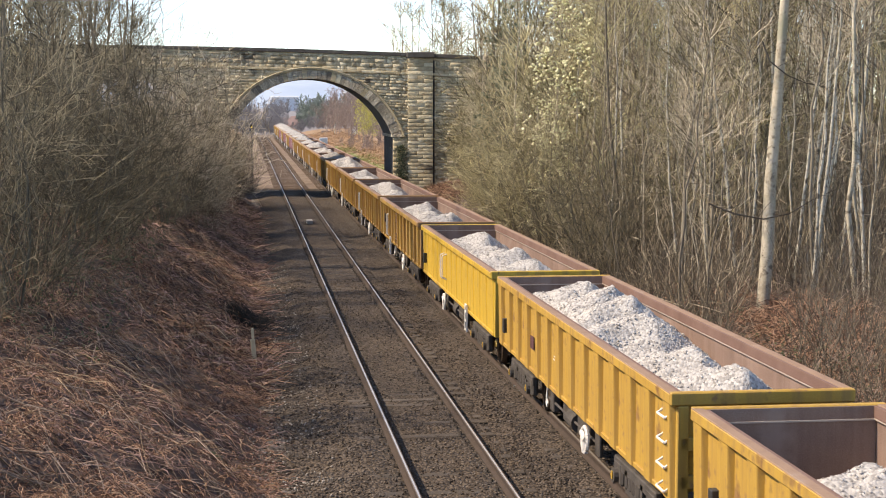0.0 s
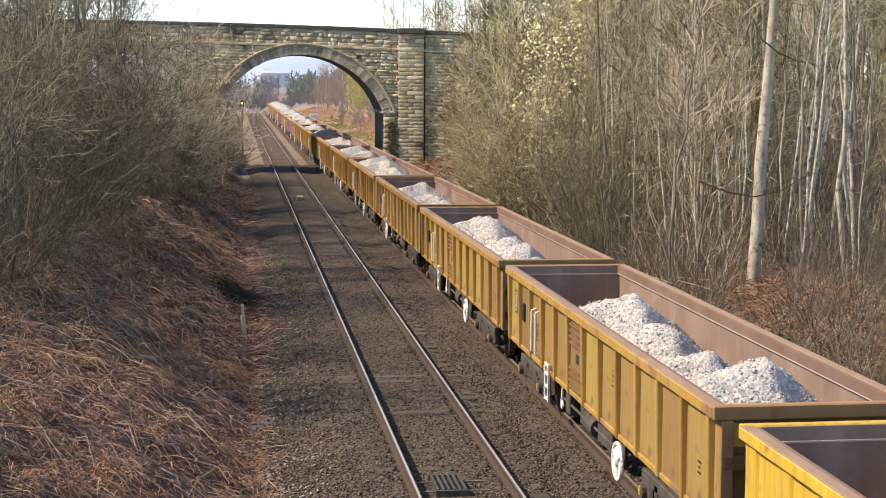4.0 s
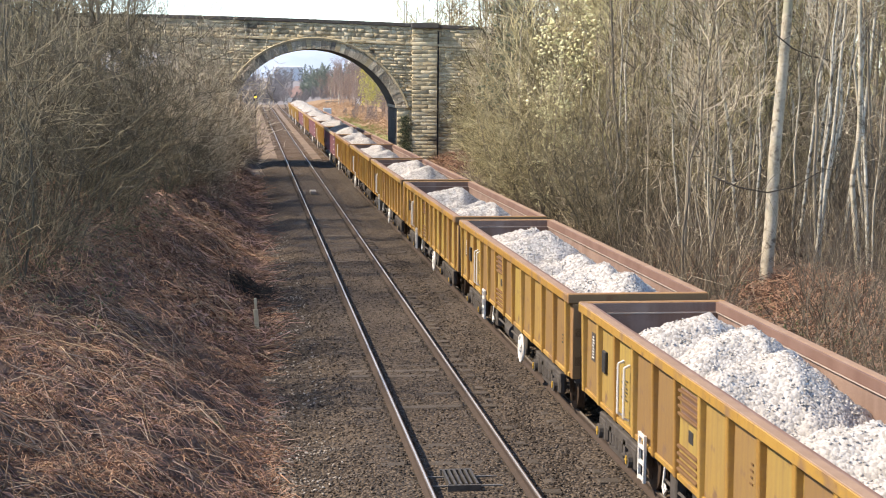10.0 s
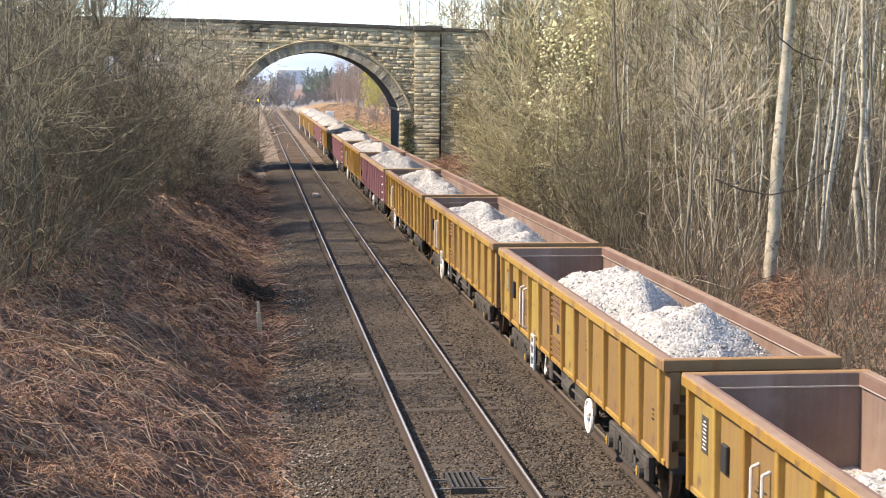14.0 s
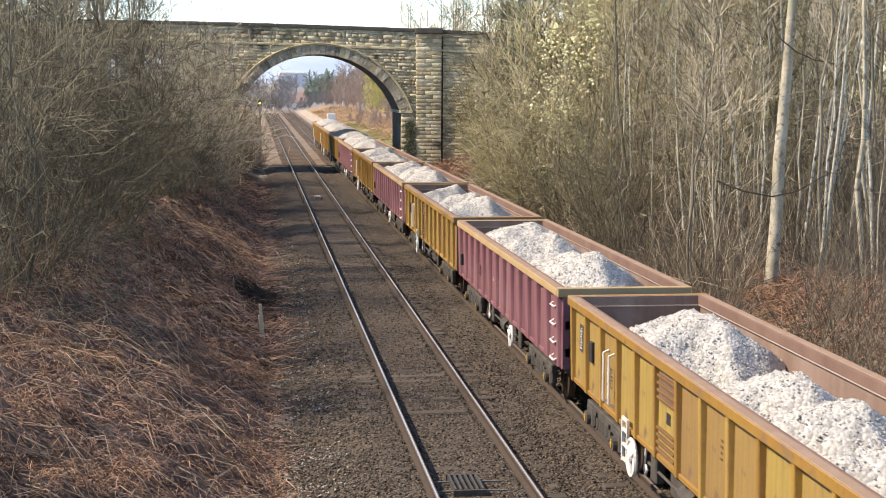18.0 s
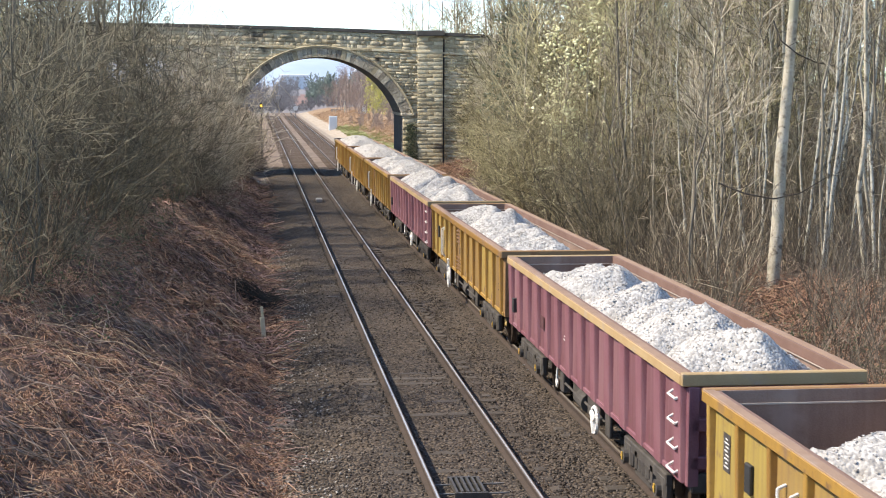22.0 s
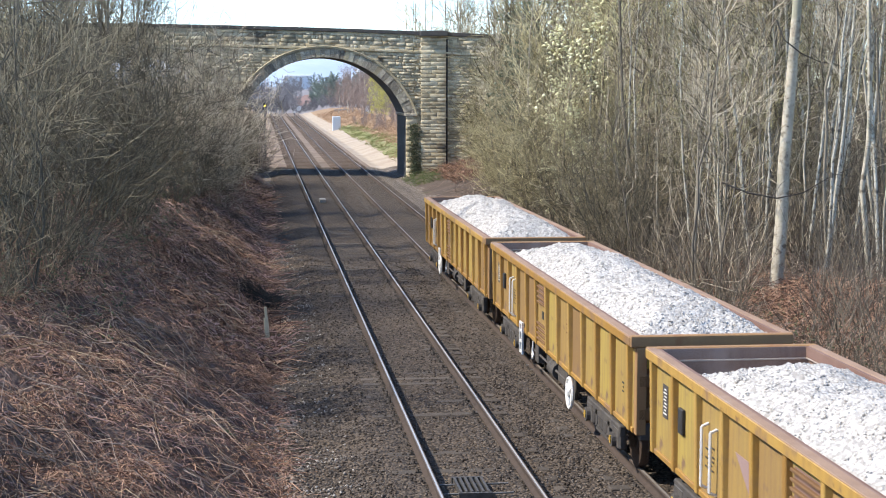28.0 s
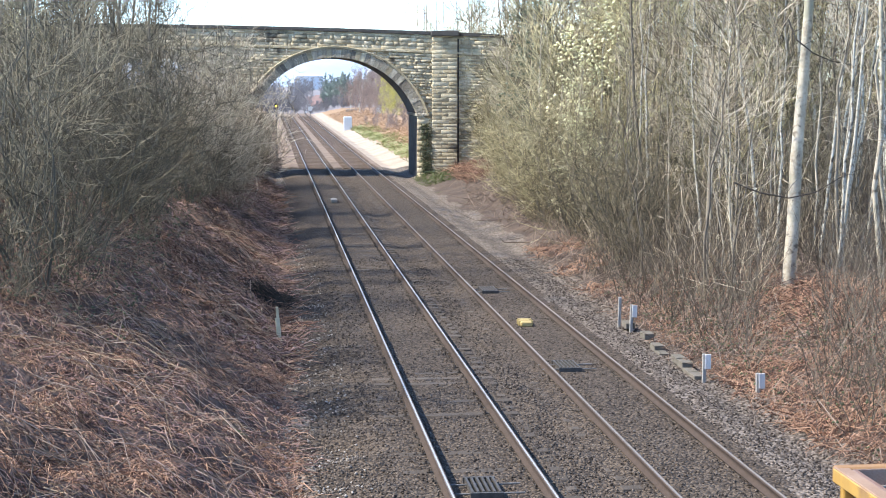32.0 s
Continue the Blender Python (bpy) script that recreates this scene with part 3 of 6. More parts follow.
def bridge():
    ob = thing("arched_stone_bridge", "weathered sandstone road bridge with wide arches over the railway", "bridge", m=pose(0, 0, 0))
    o1, o2 = outline(ARCH_X, ARCH_Z, ARCH_R, 5.5, SPRING), outline(ARCH2_X, ARCH2_Z, ARCH2_R, 4.98, 4.2)
    # core: outer contour with both openings, extruded through the bridge
    top = [(x, deck(x, 9.7)) for x in np.linspace(B_R, B_L, 12)]
    loop = [(B_L, -1.5)] + o2 + o1 + [(B_R, -1.5)] + top
    bm = bmesh.new()
    vs = [bm.verts.new((x, FACE + 0.06, z)) for x, z in loop]
    f = bm.faces.new(vs)
    ex = bmesh.ops.extrude_face_region(bm, geom=[f])
    for v in [g for g in ex["geom"] if isinstance(g, bmesh.types.BMVert)]:
        v.co.y = BACK
    bmesh.ops.triangulate(bm, faces=[q for q in bm.faces if len(q.verts) > 4])
    me = done(bm, "core", M_INNERSTONE)
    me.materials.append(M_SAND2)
    # Front and back faces take sandstone, all others the dark stone.
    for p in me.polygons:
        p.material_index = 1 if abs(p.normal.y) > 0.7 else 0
    put("core", me, ob, label="dark masonry barrel and piers")
    # face stones, course by course
    rng = random.Random(5)
    V, F = [], []

    def stone(x0, x1, z0, z1, y, deep, sk):
        """A rock-faced block: rim in the joint plane, proud uneven front."""
        g = 0.005
        x0, x1, z0, z1 = x0 + g, x1 - g, z0 + g, z1 - g
        o = len(V)
        ix, iz = min(0.035, (x1 - x0) / 4), min(0.03, (z1 - z0) / 4)
        for yy, ax, az in ((y + 0.08, 0, 0), (y, 0, 0)):
            for px, pz in ((x0 + ax, z0), (x1, z0), (x1, z1), (x0, z1)):
                V.append((px, yy, pz + sk(px)))
        for px, pz in ((x0 + ix, z0 + iz), (x1 - ix, z0 + iz), (x1 - ix, z1 - iz), (x0 + ix, z1 - iz)):
            V.append((px + rng.uniform(-0.02, 0.02), y - deep * rng.uniform(0.4, 1.2), pz + sk(px) + rng.uniform(-0.02, 0.02)))
        for k in range(4):
            k2 = (k + 1) % 4
            F.append((o + k, o + k2, o + 4 + k2, o + 4 + k))
            F.append((o + 4 + k, o + 4 + k2, o + 8 + k2, o + 8 + k))
        F.append((o + 8, o + 9, o + 10, o + 11))

    sk = lambda x: -0.036 * (x - 4.3) - 0.0007 * (x - 4.3) ** 2
    H = 0.215
    z = -1.2
    while z < 9.35:
        h = H * rng.choice((0.78, 0.92, 1.0, 1.2)) if z < 8.35 else 0.28
        if z > 9.05:
            h = 9.4 - z
        x = B_L + rng.uniform(0, 0.5)
        while x < B_R:
            w = rng.choice((0.22, 0.34, 0.46, 0.6, 0.85)) * rng.uniform(0.85, 1.15)
            mid = (x + w / 2, z + h / 2 + sk(x + w / 2))
            r1 = math.hypot(mid[0] - ARCH_X, mid[1] - ARCH_Z)
            r2 = math.hypot(mid[0] - ARCH2_X, mid[1] - ARCH2_Z)
            inpil = x > 10.8 and x + w < 12.3
            ring = (SPRING - 0.2 < mid[1] and (r1 < ARCH_R + 0.56 or r2 < ARCH2_R + 0.56))
            if mid[1] < SPRING and x < 9.77 < x + w - 0.15:
                w = x + w - 9.77
                x = 9.77
            if not inpil and not ring and not any(arch_void(xx, mid[1] + dz) for xx in (x + 0.1, x + w - 0.1) for dz in (-0.1, 0.1)):
                stone(x, x + w, z, z + h, FACE + rng.uniform(-0.02, 0.02), rng.choice((0.02, 0.04, 0.07)), sk)
            x += w
        z += h
    put("masonry_facing", mesh_np("masonry_facing", V, F, M_SAND2), ob, kind="stuff", label="coursed rock-faced sandstone blocks")
    # voussoirs of both arches and the hood mould
    for xc, zc, r, half, spring in ((ARCH_X, ARCH_Z, ARCH_R, 5.5, SPRING), (ARCH2_X, ARCH2_Z, ARCH2_R, 4.98, 4.2)):
        a0 = math.acos(half / r)
        n = 47
        for i in range(n):
            a, b = a0 + (math.pi - 2 * a0) * (i + 0.04) / n, a0 + (math.pi - 2 * a0) * (i + 0.96) / n
            bm = bmesh.new()
            ri, ro = r - 0.02, r + 0.57 + 0.03 * rng.random()
            quad = [(ri, a), (ri, b), (ro, b), (ro, a)]
            y0 = FACE - 0.1 - 0.03 * rng.random()
            vf = [bm.verts.new((xc + q * math.cos(w), y0, zc + q * math.sin(w))) for q, w in quad]
            vb = [bm.verts.new((xc + q * math.cos(w), FACE + 0.5, zc + q * math.sin(w))) for q, w in quad]
            bm.faces.new(vf)
            for k in range(4):
                bm.faces.new((vf[k], vf[(k + 1) % 4], vb[(k + 1) % 4], vb[k]))
            put("voussoir", done(bm, "voussoir", rng.choice((M_SAND, M_GREYST, M_GREYST, M_GREYST, M_GREYST))), ob)
        bm = bmesh.new()
        ang = np.linspace(a0 - 0.02, math.pi - a0 + 0.02, 49)
        prev = None
        for w in ang:
            ringv = [bm.verts.new((xc + q * math.cos(w), yy, zc + q * math.sin(w))) for q, yy in ((r + 0.6, FACE + 0.05), (r + 0.6, FACE - 0.19), (r + 0.72, FACE - 0.23), (r + 0.77, FACE + 0.05))]
            if prev:
                for k in range(4):
                    bm.faces.new((prev[k], prev[(k + 1) % 4], ringv[(k + 1) % 4], ringv[k]))
            else:
                bm.faces.new(ringv)
            prev = ringv
        bm.faces.new(prev)
        put("hood_mould", done(bm, "hood_mould", M_SAND), ob, label="curved stone hood mould over the arch")
    # quoins at the pier's inner corner, pilaster, string course, coping
    z = -1.0
    i = 0
    while z < SPRING - 0.1:
        h = 0.36
        w = 0.5 if i % 2 else 0.75
        V, F = [], []
        stone(9.77, 9.77 + w, z, min(z + h, SPRING), FACE - 0.07, 0.05, lambda x: 0)
        put("quoin", mesh_np("quoin", V, F, M_SAND), ob)
        z += h
        i += 1
    put("impost", done(boxes((9.68, 10.6, FACE - 0.15, BACK, SPRING - 0.02, SPRING + 0.17), bev=0.03), "impost", M_GREYST), ob)
    for px0, px1 in ((10.72, 12.35),):
        pil = put("pilaster", done(boxes((px0 + 0.05, px1 - 0.05, FACE - 0.16, FACE + 0.1, -1.2, deck(px0, 9.5))), "pilaster", M_SAND), ob, label="projecting sandstone pilaster")
        z = -1.0
        i = 0
        while z < deck(px0, 9.35):
            h = 0.25 * rng.uniform(0.85, 1.15)
            cut = px0 + (px1 - px0) * (0.38 if i % 2 else 0.62) + rng.uniform(-0.1, 0.1)
            for a, b in ((px0, cut), (cut, px1)):
                V, F = [], []
                stone(a, b, z, z + h, FACE - 0.2, 0.018, lambda x: 0)
                put("block", mesh_np("block", V, F, M_SAND), pil)
            z += h
            i += 1
        put("pilaster_cap", done(boxes((px0 - 0.08, px1 + 0.08, FACE - 0.46, FACE + 0.4, deck(px0, 9.4), deck(px0, 9.78)), bev=0.05), "pilaster_cap", M_COPING), ob)
    # Thin black upright along the pilaster's right edge.
    bm = bmesh.new()
    cyl(bm, (12.42, FACE - 0.06, -0.5), (12.42, FACE - 0.06, deck(12.42, 9.3)), 0.05, n=8)
    put("downpipe", done(bm, "downpipe", M_BLACK), ob, label="thin black upright beside the pilaster")
    xs = np.linspace(B_L, B_R, 41)
    for a, b in zip(xs, xs[1:]):
        bm = boxes((a + 0.004, b - 0.004, FACE - 0.12, FACE + 0.5, 0, 0.24), bev=0.02)
        for v in bm.verts:
            v.co.z += deck(v.co.x, 9.5)
        put("coping_stone", done(bm, "coping_stone", M_COPING), ob)
        bm = boxes((a + 0.003, b - 0.003, FACE - 0.11, FACE + 0.1, 0, 0.16), bev=0.02)
        for v in bm.verts:
            v.co.z += deck(v.co.x, 8.3)
        put("string_course", done(bm, "string_course", M_SAND), ob)
    # the road crosses the line askew
    skew = Matrix(((1, 0, 0, 0), (-0.27, 1, 0, 0.27 * ARCH_X), (0, 0, 1, 0), (0, 0, 0, 1)))
    for p in ob.children_recursive:
        p.data.transform(skew)
    return ob


bridge()

# ---- wagons ----
HALF_L, HALF_W, BASE, TOP, FLOOR = 6.85, 1.13, 0.86, 2.28, 1.0
PITCH = 14.8


def wheel_mesh():
    bm = bmesh.new()
    for s in (-1, 1):
        cyl(bm, (s * 0.70, 0, 0), (s * 0.80, 0, 0), 0.42, n=28)
        cyl(bm, (s * 0.68, 0, 0), (s * 0.70, 0, 0), 0.45, n=28)
        cyl(bm, (s * 0.80, 0, 0), (s * 0.84, 0, 0), 0.12, n=12)
        for a in range(3):
            w = a * 2.094
            cyl(bm, (s * 0.795, 0.25 * math.cos(w), 0.25 * math.sin(w)), (s * 0.812, 0.25 * math.cos(w), 0.25 * math.sin(w)), 0.05, n=8)
    cyl(bm, (-0.8, 0, 0), (0.8, 0, 0), 0.08, n=10)
    return done(bm, "wheelset", M_WHEEL)


def bogie_frame_mesh():
    bm = bmesh.new()
    for s in (-1, 1):
        x0, x1 = sorted((s * 1.0, s * 1.12))
        # side frame: axlebox pedestals, dipped centre with spring nest
        box(bm, x0, x1, -1.2, 1.2, 0.52, 0.70, bev=0.02)
        for dy in (-0.95, 0.95):
            box(bm, x0 - 0.01, x1 + 0.01, dy - 0.24, dy + 0.24, 0.30, 0.66, bev=0.04)
            cyl(bm, (s * 1.08, dy, 0.44), (s * 1.2, dy, 0.44), 0.12, n=12)
        box(bm, x0, x1, -0.5, 0.5, 0.26, 0.40, bev=0.03)
        for dy in (-0.22, 0.0, 0.22):
            cyl(bm, (s * 1.06, dy, 0.38), (s * 1.06, dy, 0.56), 0.085, n=10)
        for dy in (-0.45, 0.45):
            box(bm, x0, x1, dy - 0.07, dy + 0.07, 0.34, 0.62)
    box(bm, -1.06, 1.06, -0.22, 0.22, 0.5, 0.72, bev=0.02)
    return done(bm, "side_frames", M_BOGIE)


WHEELS, BOGIE = wheel_mesh(), bogie_frame_mesh()
AXLECAP = done(boxes((-1.215, -1.198, -0.035, 0.035, 0.38, 0.5), (-1.22, -1.198, -0.05, 0.05, 0.425, 0.455)), "axle_end_cap", M_ORANGE)


def rib_mesh(paint, deep=0.11, wide=0.065, z0=None, taper=0.8):
    """Pressed-steel stanchion: proud channel with tapered foot."""
    z0 = BASE - 0.02 if z0 is None else z0
    bm = bmesh.new()
    box(bm, -HALF_W - deep, -HALF_W + 0.01, -wide, wide, z0, TOP - 0.12, bev=0.012)
    for v in bm.verts:
        if v.co.x < -HALF_W - 0.02:
            v.co.y *= taper
            if v.co.z < z0 + 0.1:
                v.co.x += 0.03
    return done(bm, "stanchion", paint)


def ring_wheel(r, name, material):
    bm = bmesh.new()
    n = 24
    for i in range(n):
        a, b = 2 * math.pi * i / n, 2 * math.pi * (i + 1) / n
        cyl(bm, (0, r * math.cos(a), r * math.sin(a)), (0, r * math.cos(b), r * math.sin(b)), 0.032, n=6)
    for a in (0.5, 2.6, 4.7):
        cyl(bm, (0, 0, 0), (0, r * math.cos(a), r * math.sin(a)), 0.055, n=6)
    cyl(bm, (-0.03, 0, 0), (0.05, 0, 0), 0.06, n=10)
    return done(bm, name, material)


def disc_wheel(r, name, material):
    """Dished hand wheel: rim round a nearly solid plate with a hub."""
    bm = bmesh.new()
    cyl(bm, (0.0, 0, 0), (0.018, 0, 0), r, n=26)
    n = 26
    for i in range(n):
        a, b = 2 * math.pi * i / n, 2 * math.pi * (i + 1) / n
        cyl(bm, (0, r * math.cos(a), r * math.sin(a)), (0, r * math.cos(b), r * math.sin(b)), 0.03, n=6)
    for a in (0.5, 2.6, 4.7):
        cyl(bm, (-0.01, 0.06 * math.cos(a), 0.06 * math.sin(a)), (-0.01, (r - 0.02) * math.cos(a), (r - 0.02) * math.sin(a)), 0.022, n=6)
    cyl(bm, (-0.05, 0, 0), (0.05, 0, 0), 0.055, n=12)
    return done(bm, name, material)


def ladder_mesh():
    bm = boxes((-1.24, -1.20, -0.17, -0.12, 0.38, 1.05), (-1.24, -1.20, 0.12, 0.17, 0.38, 1.05))
    for z in (0.42, 0.64, 0.86, 1.02):
        box(bm, -1.24, -1.20, -0.13, 0.13, z - 0.02, z + 0.02)
    return done(bm, "step_ladder", M_WHITE)


def wagon(label, paint, rim, kind):
    """kind a: ribbed box with louvred bay and step ladder; b: closely ribbed box with end rungs."""
    ob = thing("ballast_wagon", label, "wagon", "wagons of the train")
    L, W = HALF_L, HALF_W
    panel = {"faded_maroon_paint": M_PANELM, "yellow_paint": M_PANEL}.get(paint.name, paint)
    for s in (-1, 1):
        if s > 0:
            put("side_panel", done(boxes((W - 0.02, W + 0.02, -L, L, BASE, TOP - 0.1)), "side_panel", panel), ob)
        else:
            cuts = np.linspace(-L, L, 13)
            bayp = done(boxes((-W - 0.02, -W + 0.02, -L / 12 + 0.001, L / 12 - 0.001, BASE, TOP - 0.1)), "side_panel", panel)
            for y in (cuts[:-1] + cuts[1:]) / 2:
                put("side_panel", bayp, ob, pose(0, y, 0))
        put("inner_lining", done(boxes((s * (W - 0.035) - 0.01, s * (W - 0.035) + 0.01, -L + 0.05, L - 0.05, FLOOR, TOP + 0.004)), "inner_lining", M_RUST), ob, label="rusty dust-coated inner side")
        bm = boxes((s * (W + 0.05) - 0.073, s * (W + 0.05) + 0.073, -L - 0.06, L + 0.06, TOP - 0.14, TOP), bev=0.012)
        put("top_rail", done(bm, "top_rail", rim), ob)
        bm = boxes((s * (W + 0.045) - 0.07, s * (W + 0.045) + 0.06, -L - 0.05, L + 0.05, TOP - 0.008, TOP + 0.014), bev=0.006)
        put("rail_cap", done(bm, "rail_cap", M_RIM), ob, label="worn bare steel rim edge")
        put("inner_lip", done(boxes((s * (W - 0.06) - 0.02, s * (W - 0.06) + 0.02, -L + 0.05, L - 0.05, TOP - 0.15, TOP + 0.006), bev=0.005), "inner_lip", M_LIP), ob, label="worn inner lip of the rim")
        put("dust_ledge", done(boxes((s * (W - 0.075) - 0.01, s * (W - 0.075) + 0.01, -L + 0.055, L - 0.055, TOP - 0.166, TOP - 0.152)), "dust_ledge", M_LIPLINE), ob, label="dusty ledge under the rim with painted edge light")
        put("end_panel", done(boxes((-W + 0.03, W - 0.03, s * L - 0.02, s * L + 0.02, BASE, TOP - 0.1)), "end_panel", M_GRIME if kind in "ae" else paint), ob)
        put("end_dust_ledge", done(boxes((-W + 0.06, W - 0.06, s * (L - 0.065) - 0.014, s * (L - 0.065) + 0.014, TOP - 0.175, TOP - 0.155)), "end_dust_ledge", M_LIPLINE), ob)
        put("inner_end", done(boxes((-W + 0.05, W - 0.05, s * (L - 0.04) - 0.012, s * (L - 0.04) + 0.012, FLOOR, TOP + 0.002)), "inner_end", M_RUST), ob, label="rusty dust-coated inner end")
        bm = boxes((-W - 0.11, W + 0.11, s * (L + 0.04) - 0.065, s * (L + 0.04) + 0.065, TOP - 0.155, TOP + 0.018), bev=0.015)
        put("end_rail", done(bm, "end_rail", M_ENDR if kind in "ae" else rim), ob)
        for z in (1.12, 1.62):
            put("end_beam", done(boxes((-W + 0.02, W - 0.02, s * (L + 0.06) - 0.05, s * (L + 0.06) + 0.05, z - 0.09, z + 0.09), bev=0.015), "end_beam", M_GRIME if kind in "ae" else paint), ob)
        for x in (-W + 0.06, W - 0.06):
            put("corner_post", done(boxes((x - 0.08, x + 0.08, s * (L + 0.05) - 0.06, s * (L + 0.05) + 0.06, BASE - 0.05, TOP - 0.16), bev=0.015), "corner_post", M_ENDR if kind in "ae" else paint), ob)
        put("solebar", done(boxes((s * 0.95 - 0.06, s * 0.95 + 0.06, -L + 0.1, L - 0.1, 0.72, BASE - 0.004)), "solebar", M_BOGIE), ob)
        put("headstock", done(boxes((-1.08, 1.08, s * (L + 0.02) - 0.08, s * (L + 0.02) + 0.08, 0.72, BASE + 0.12), bev=0.02), "headstock", M_BOGIE), ob)
        bm = bmesh.new()
        cyl(bm, (0, s * (L + 0.05), 0.92), (0, s * (PITCH / 2 + 0.02), 0.92), 0.09, n=10)
        box(bm, -0.16, 0.16, s * (L + 0.42) - 0.1, s * (L + 0.42) + 0.1, 0.76, 1.06, bev=0.03)
        put("coupler", done(bm, "coupler", M_BOGIE), ob)
        bg = put("bogie", BOGIE, ob, pose(0, s * (L - 2.25), 0), "grimy cast bogie side frames")
        for dy in (-0.95, 0.95):
            put("wheelset", WHEELS, bg, pose(0, dy, 0.42))
            put("axle_end_cap", AXLECAP, bg, pose(0, dy, 0), "orange-painted axle end")
    put("floor_plate", done(boxes((-W + 0.04, W - 0.04, -L + 0.03, L - 0.03, BASE + 0.002, FLOOR - 0.004)), "floor_plate", M_RUST), ob)
    # brake gear under the middle
    bm = boxes((-1.08, -0.75, -1.5, -0.6, 0.42, 0.8), (-1.02, -0.84, 0.2, 0.9, 0.36, 0.8), (-1.1, -1.05, -2.2, 2.0, 0.55, 0.6), (-1.12, -0.98, 1.3, 1.6, 0.4, 0.84), (-1.12, -1.05, -2.4, -2.1, 0.4, 0.84), bev=0.02)
    cyl(bm, (-0.98, -0.4, 0.55), (-0.98, 0.15, 0.55), 0.17, n=14)
    put("brake_gear", done(bm, "brake_gear", M_BOGIE), ob)
    bm = rod([(-1.1, 1.9, 0.84), (-1.13, 1.9, 0.5), (-1.13, 1.82, 0.42), (-1.13, 1.74, 0.5), (-1.13, 1.82, 0.56)], 0.018)
    put("release_chain", done(bm, "release_chain", M_WHITE), ob, label="white-painted release handle")
    rib = rib_mesh(paint) if kind in "ae" else rib_mesh(paint, 0.105 if kind == "b" else 0.06, 0.2, taper=0.85)
    nrib = 13 if kind in "ae" else 14
    ys = np.linspace(L - 0.16, -L + 0.16, nrib)
    for y in ys:
        put("stanchion", rib, ob, pose(0, y, 0))
        put("stanchion", rib, ob, pose(0, y, 0, 0, 0, 180))
    put("bottom_rail", done(boxes((-W - 0.05, -W + 0.03, -L, L, BASE - 0.03, BASE + 0.05), (W - 0.03, W + 0.05, -L, L, BASE - 0.03, BASE + 0.05), bev=0.01), "bottom_rail", paint), ob)
    bay = ys[0] - ys[1]
    sx = -W - 0.024
    # lettering and plates, too small to read: bars
    def bars(name, y0, y1, z0, z1, n, m, plate=None):
        if plate:
            put("data_plate", done(boxes((sx - 0.004, sx, y0 - 0.05, y1 + 0.05, z0 - 0.04, z1 + 0.04)), "data_plate", plate), ob)
        for i in range(n):
            z = z0 + (z1 - z0) * (i + 0.25) / n
            w = (y1 - y0) * 0.25
            put(name, done(boxes((sx - 0.008, sx - 0.004, y0 + w * (i % 3 == 1), y1 - w * (i % 2), z, z + (z1 - z0) * 0.36 / n)), name, m), ob)
    if kind in "ae":
        lv = put("louvred_bay", done(boxes((sx - 0.01, sx, ys[6] + 0.08, ys[5] - 0.08, BASE + 0.08, TOP - 0.18)), "louvred_bay", M_PANEL), ob)
        for z in (1.0, 1.1, 1.2, 1.3, 1.72, 1.82, 1.92, 2.02):
            bm = boxes((sx - 0.06, sx - 0.01, ys[6] + 0.12, ys[5] - 0.12, z - 0.022, z + 0.018), bev=0.008)
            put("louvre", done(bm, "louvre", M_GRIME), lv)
        # Flat dark plate paints the shade in the gaps between the upper slats.
        put("louvre_shadow_box", done(boxes((sx - 0.014, sx - 0.0102, ys[6] + 0.14, ys[5] - 0.14, 1.68, 2.06)), "louvre_shadow_box", M_LIP), lv)
        bm = boxes((sx - 0.016, sx - 0.0102, ys[6] + 0.42, ys[6] + 0.62, 1.42, 1.58), bev=0.002)
        put("louvre_plate", done(bm, "louvre_plate", M_BLACK), lv)
        for y in ys[1:-1]:
            bm = boxes((-W - 0.06, -W + 0.25, y - 0.045, y + 0.045, BASE - 0.16, BASE - 0.034))
            for v in bm.verts:
                if v.co.z < BASE - 0.1 and v.co.x < -W:
                    v.co.x += 0.2
            put("bracket_foot", done(bm, "bracket_foot", M_BOGIE), ob)
        for dy in (0.25, -0.12):
            y = (ys[2] + ys[3]) / 2 + dy - 0.05
            put("grab_handle", done(rod([(sx, y, 1.0), (sx - 0.09, y, 1.04), (sx - 0.09, y, 1.78), (sx, y, 1.82)], 0.02), "grab_handle", M_WHITE), ob, label="white-painted grab handle")
        put("step_ladder", ladder_mesh(), ob, pose(0, L - 4.15, 0), "white step ladder below the side")
        put("brake_wheel", disc_wheel(0.26, "brake_wheel", M_WHITE), ob, pose(-1.27, L - (4.75 if kind == "e" else 9.5), 0.6), "white dished hand brake wheel")
        put("lamp_bracket", done(boxes((sx - 0.05, sx, ys[1] - 0.42, ys[1] - 0.22, 1.42, 1.76), bev=0.01), "lamp_bracket", M_BLACK), ob)
        bars("lettering_line", ys[1] + 0.5, ys[1] + 0.66, 1.48, 1.86, 8, M_WHITE, M_BOGIE)
        bars("lettering_line", ys[3] + 0.5, ys[3] + 0.86, 1.24, 1.58, 6, M_BLACK)
        bars("lettering_line", ys[12] + 0.45, ys[12] + 0.56, 1.3, 1.5, 3, M_BLACK)
        bars("lettering_line", ys[8] + 0.36, ys[8] + 0.46, 1.5, 1.8, 4, M_GRIME)
        put("warning_plate", done(boxes((-W + 0.16, -W + 0.4, -L - 0.03, -L - 0.024, TOP - 0.48, TOP - 0.2)), "warning_plate", M_ORANGE), ob, label="small yellow warning plate")
    else:
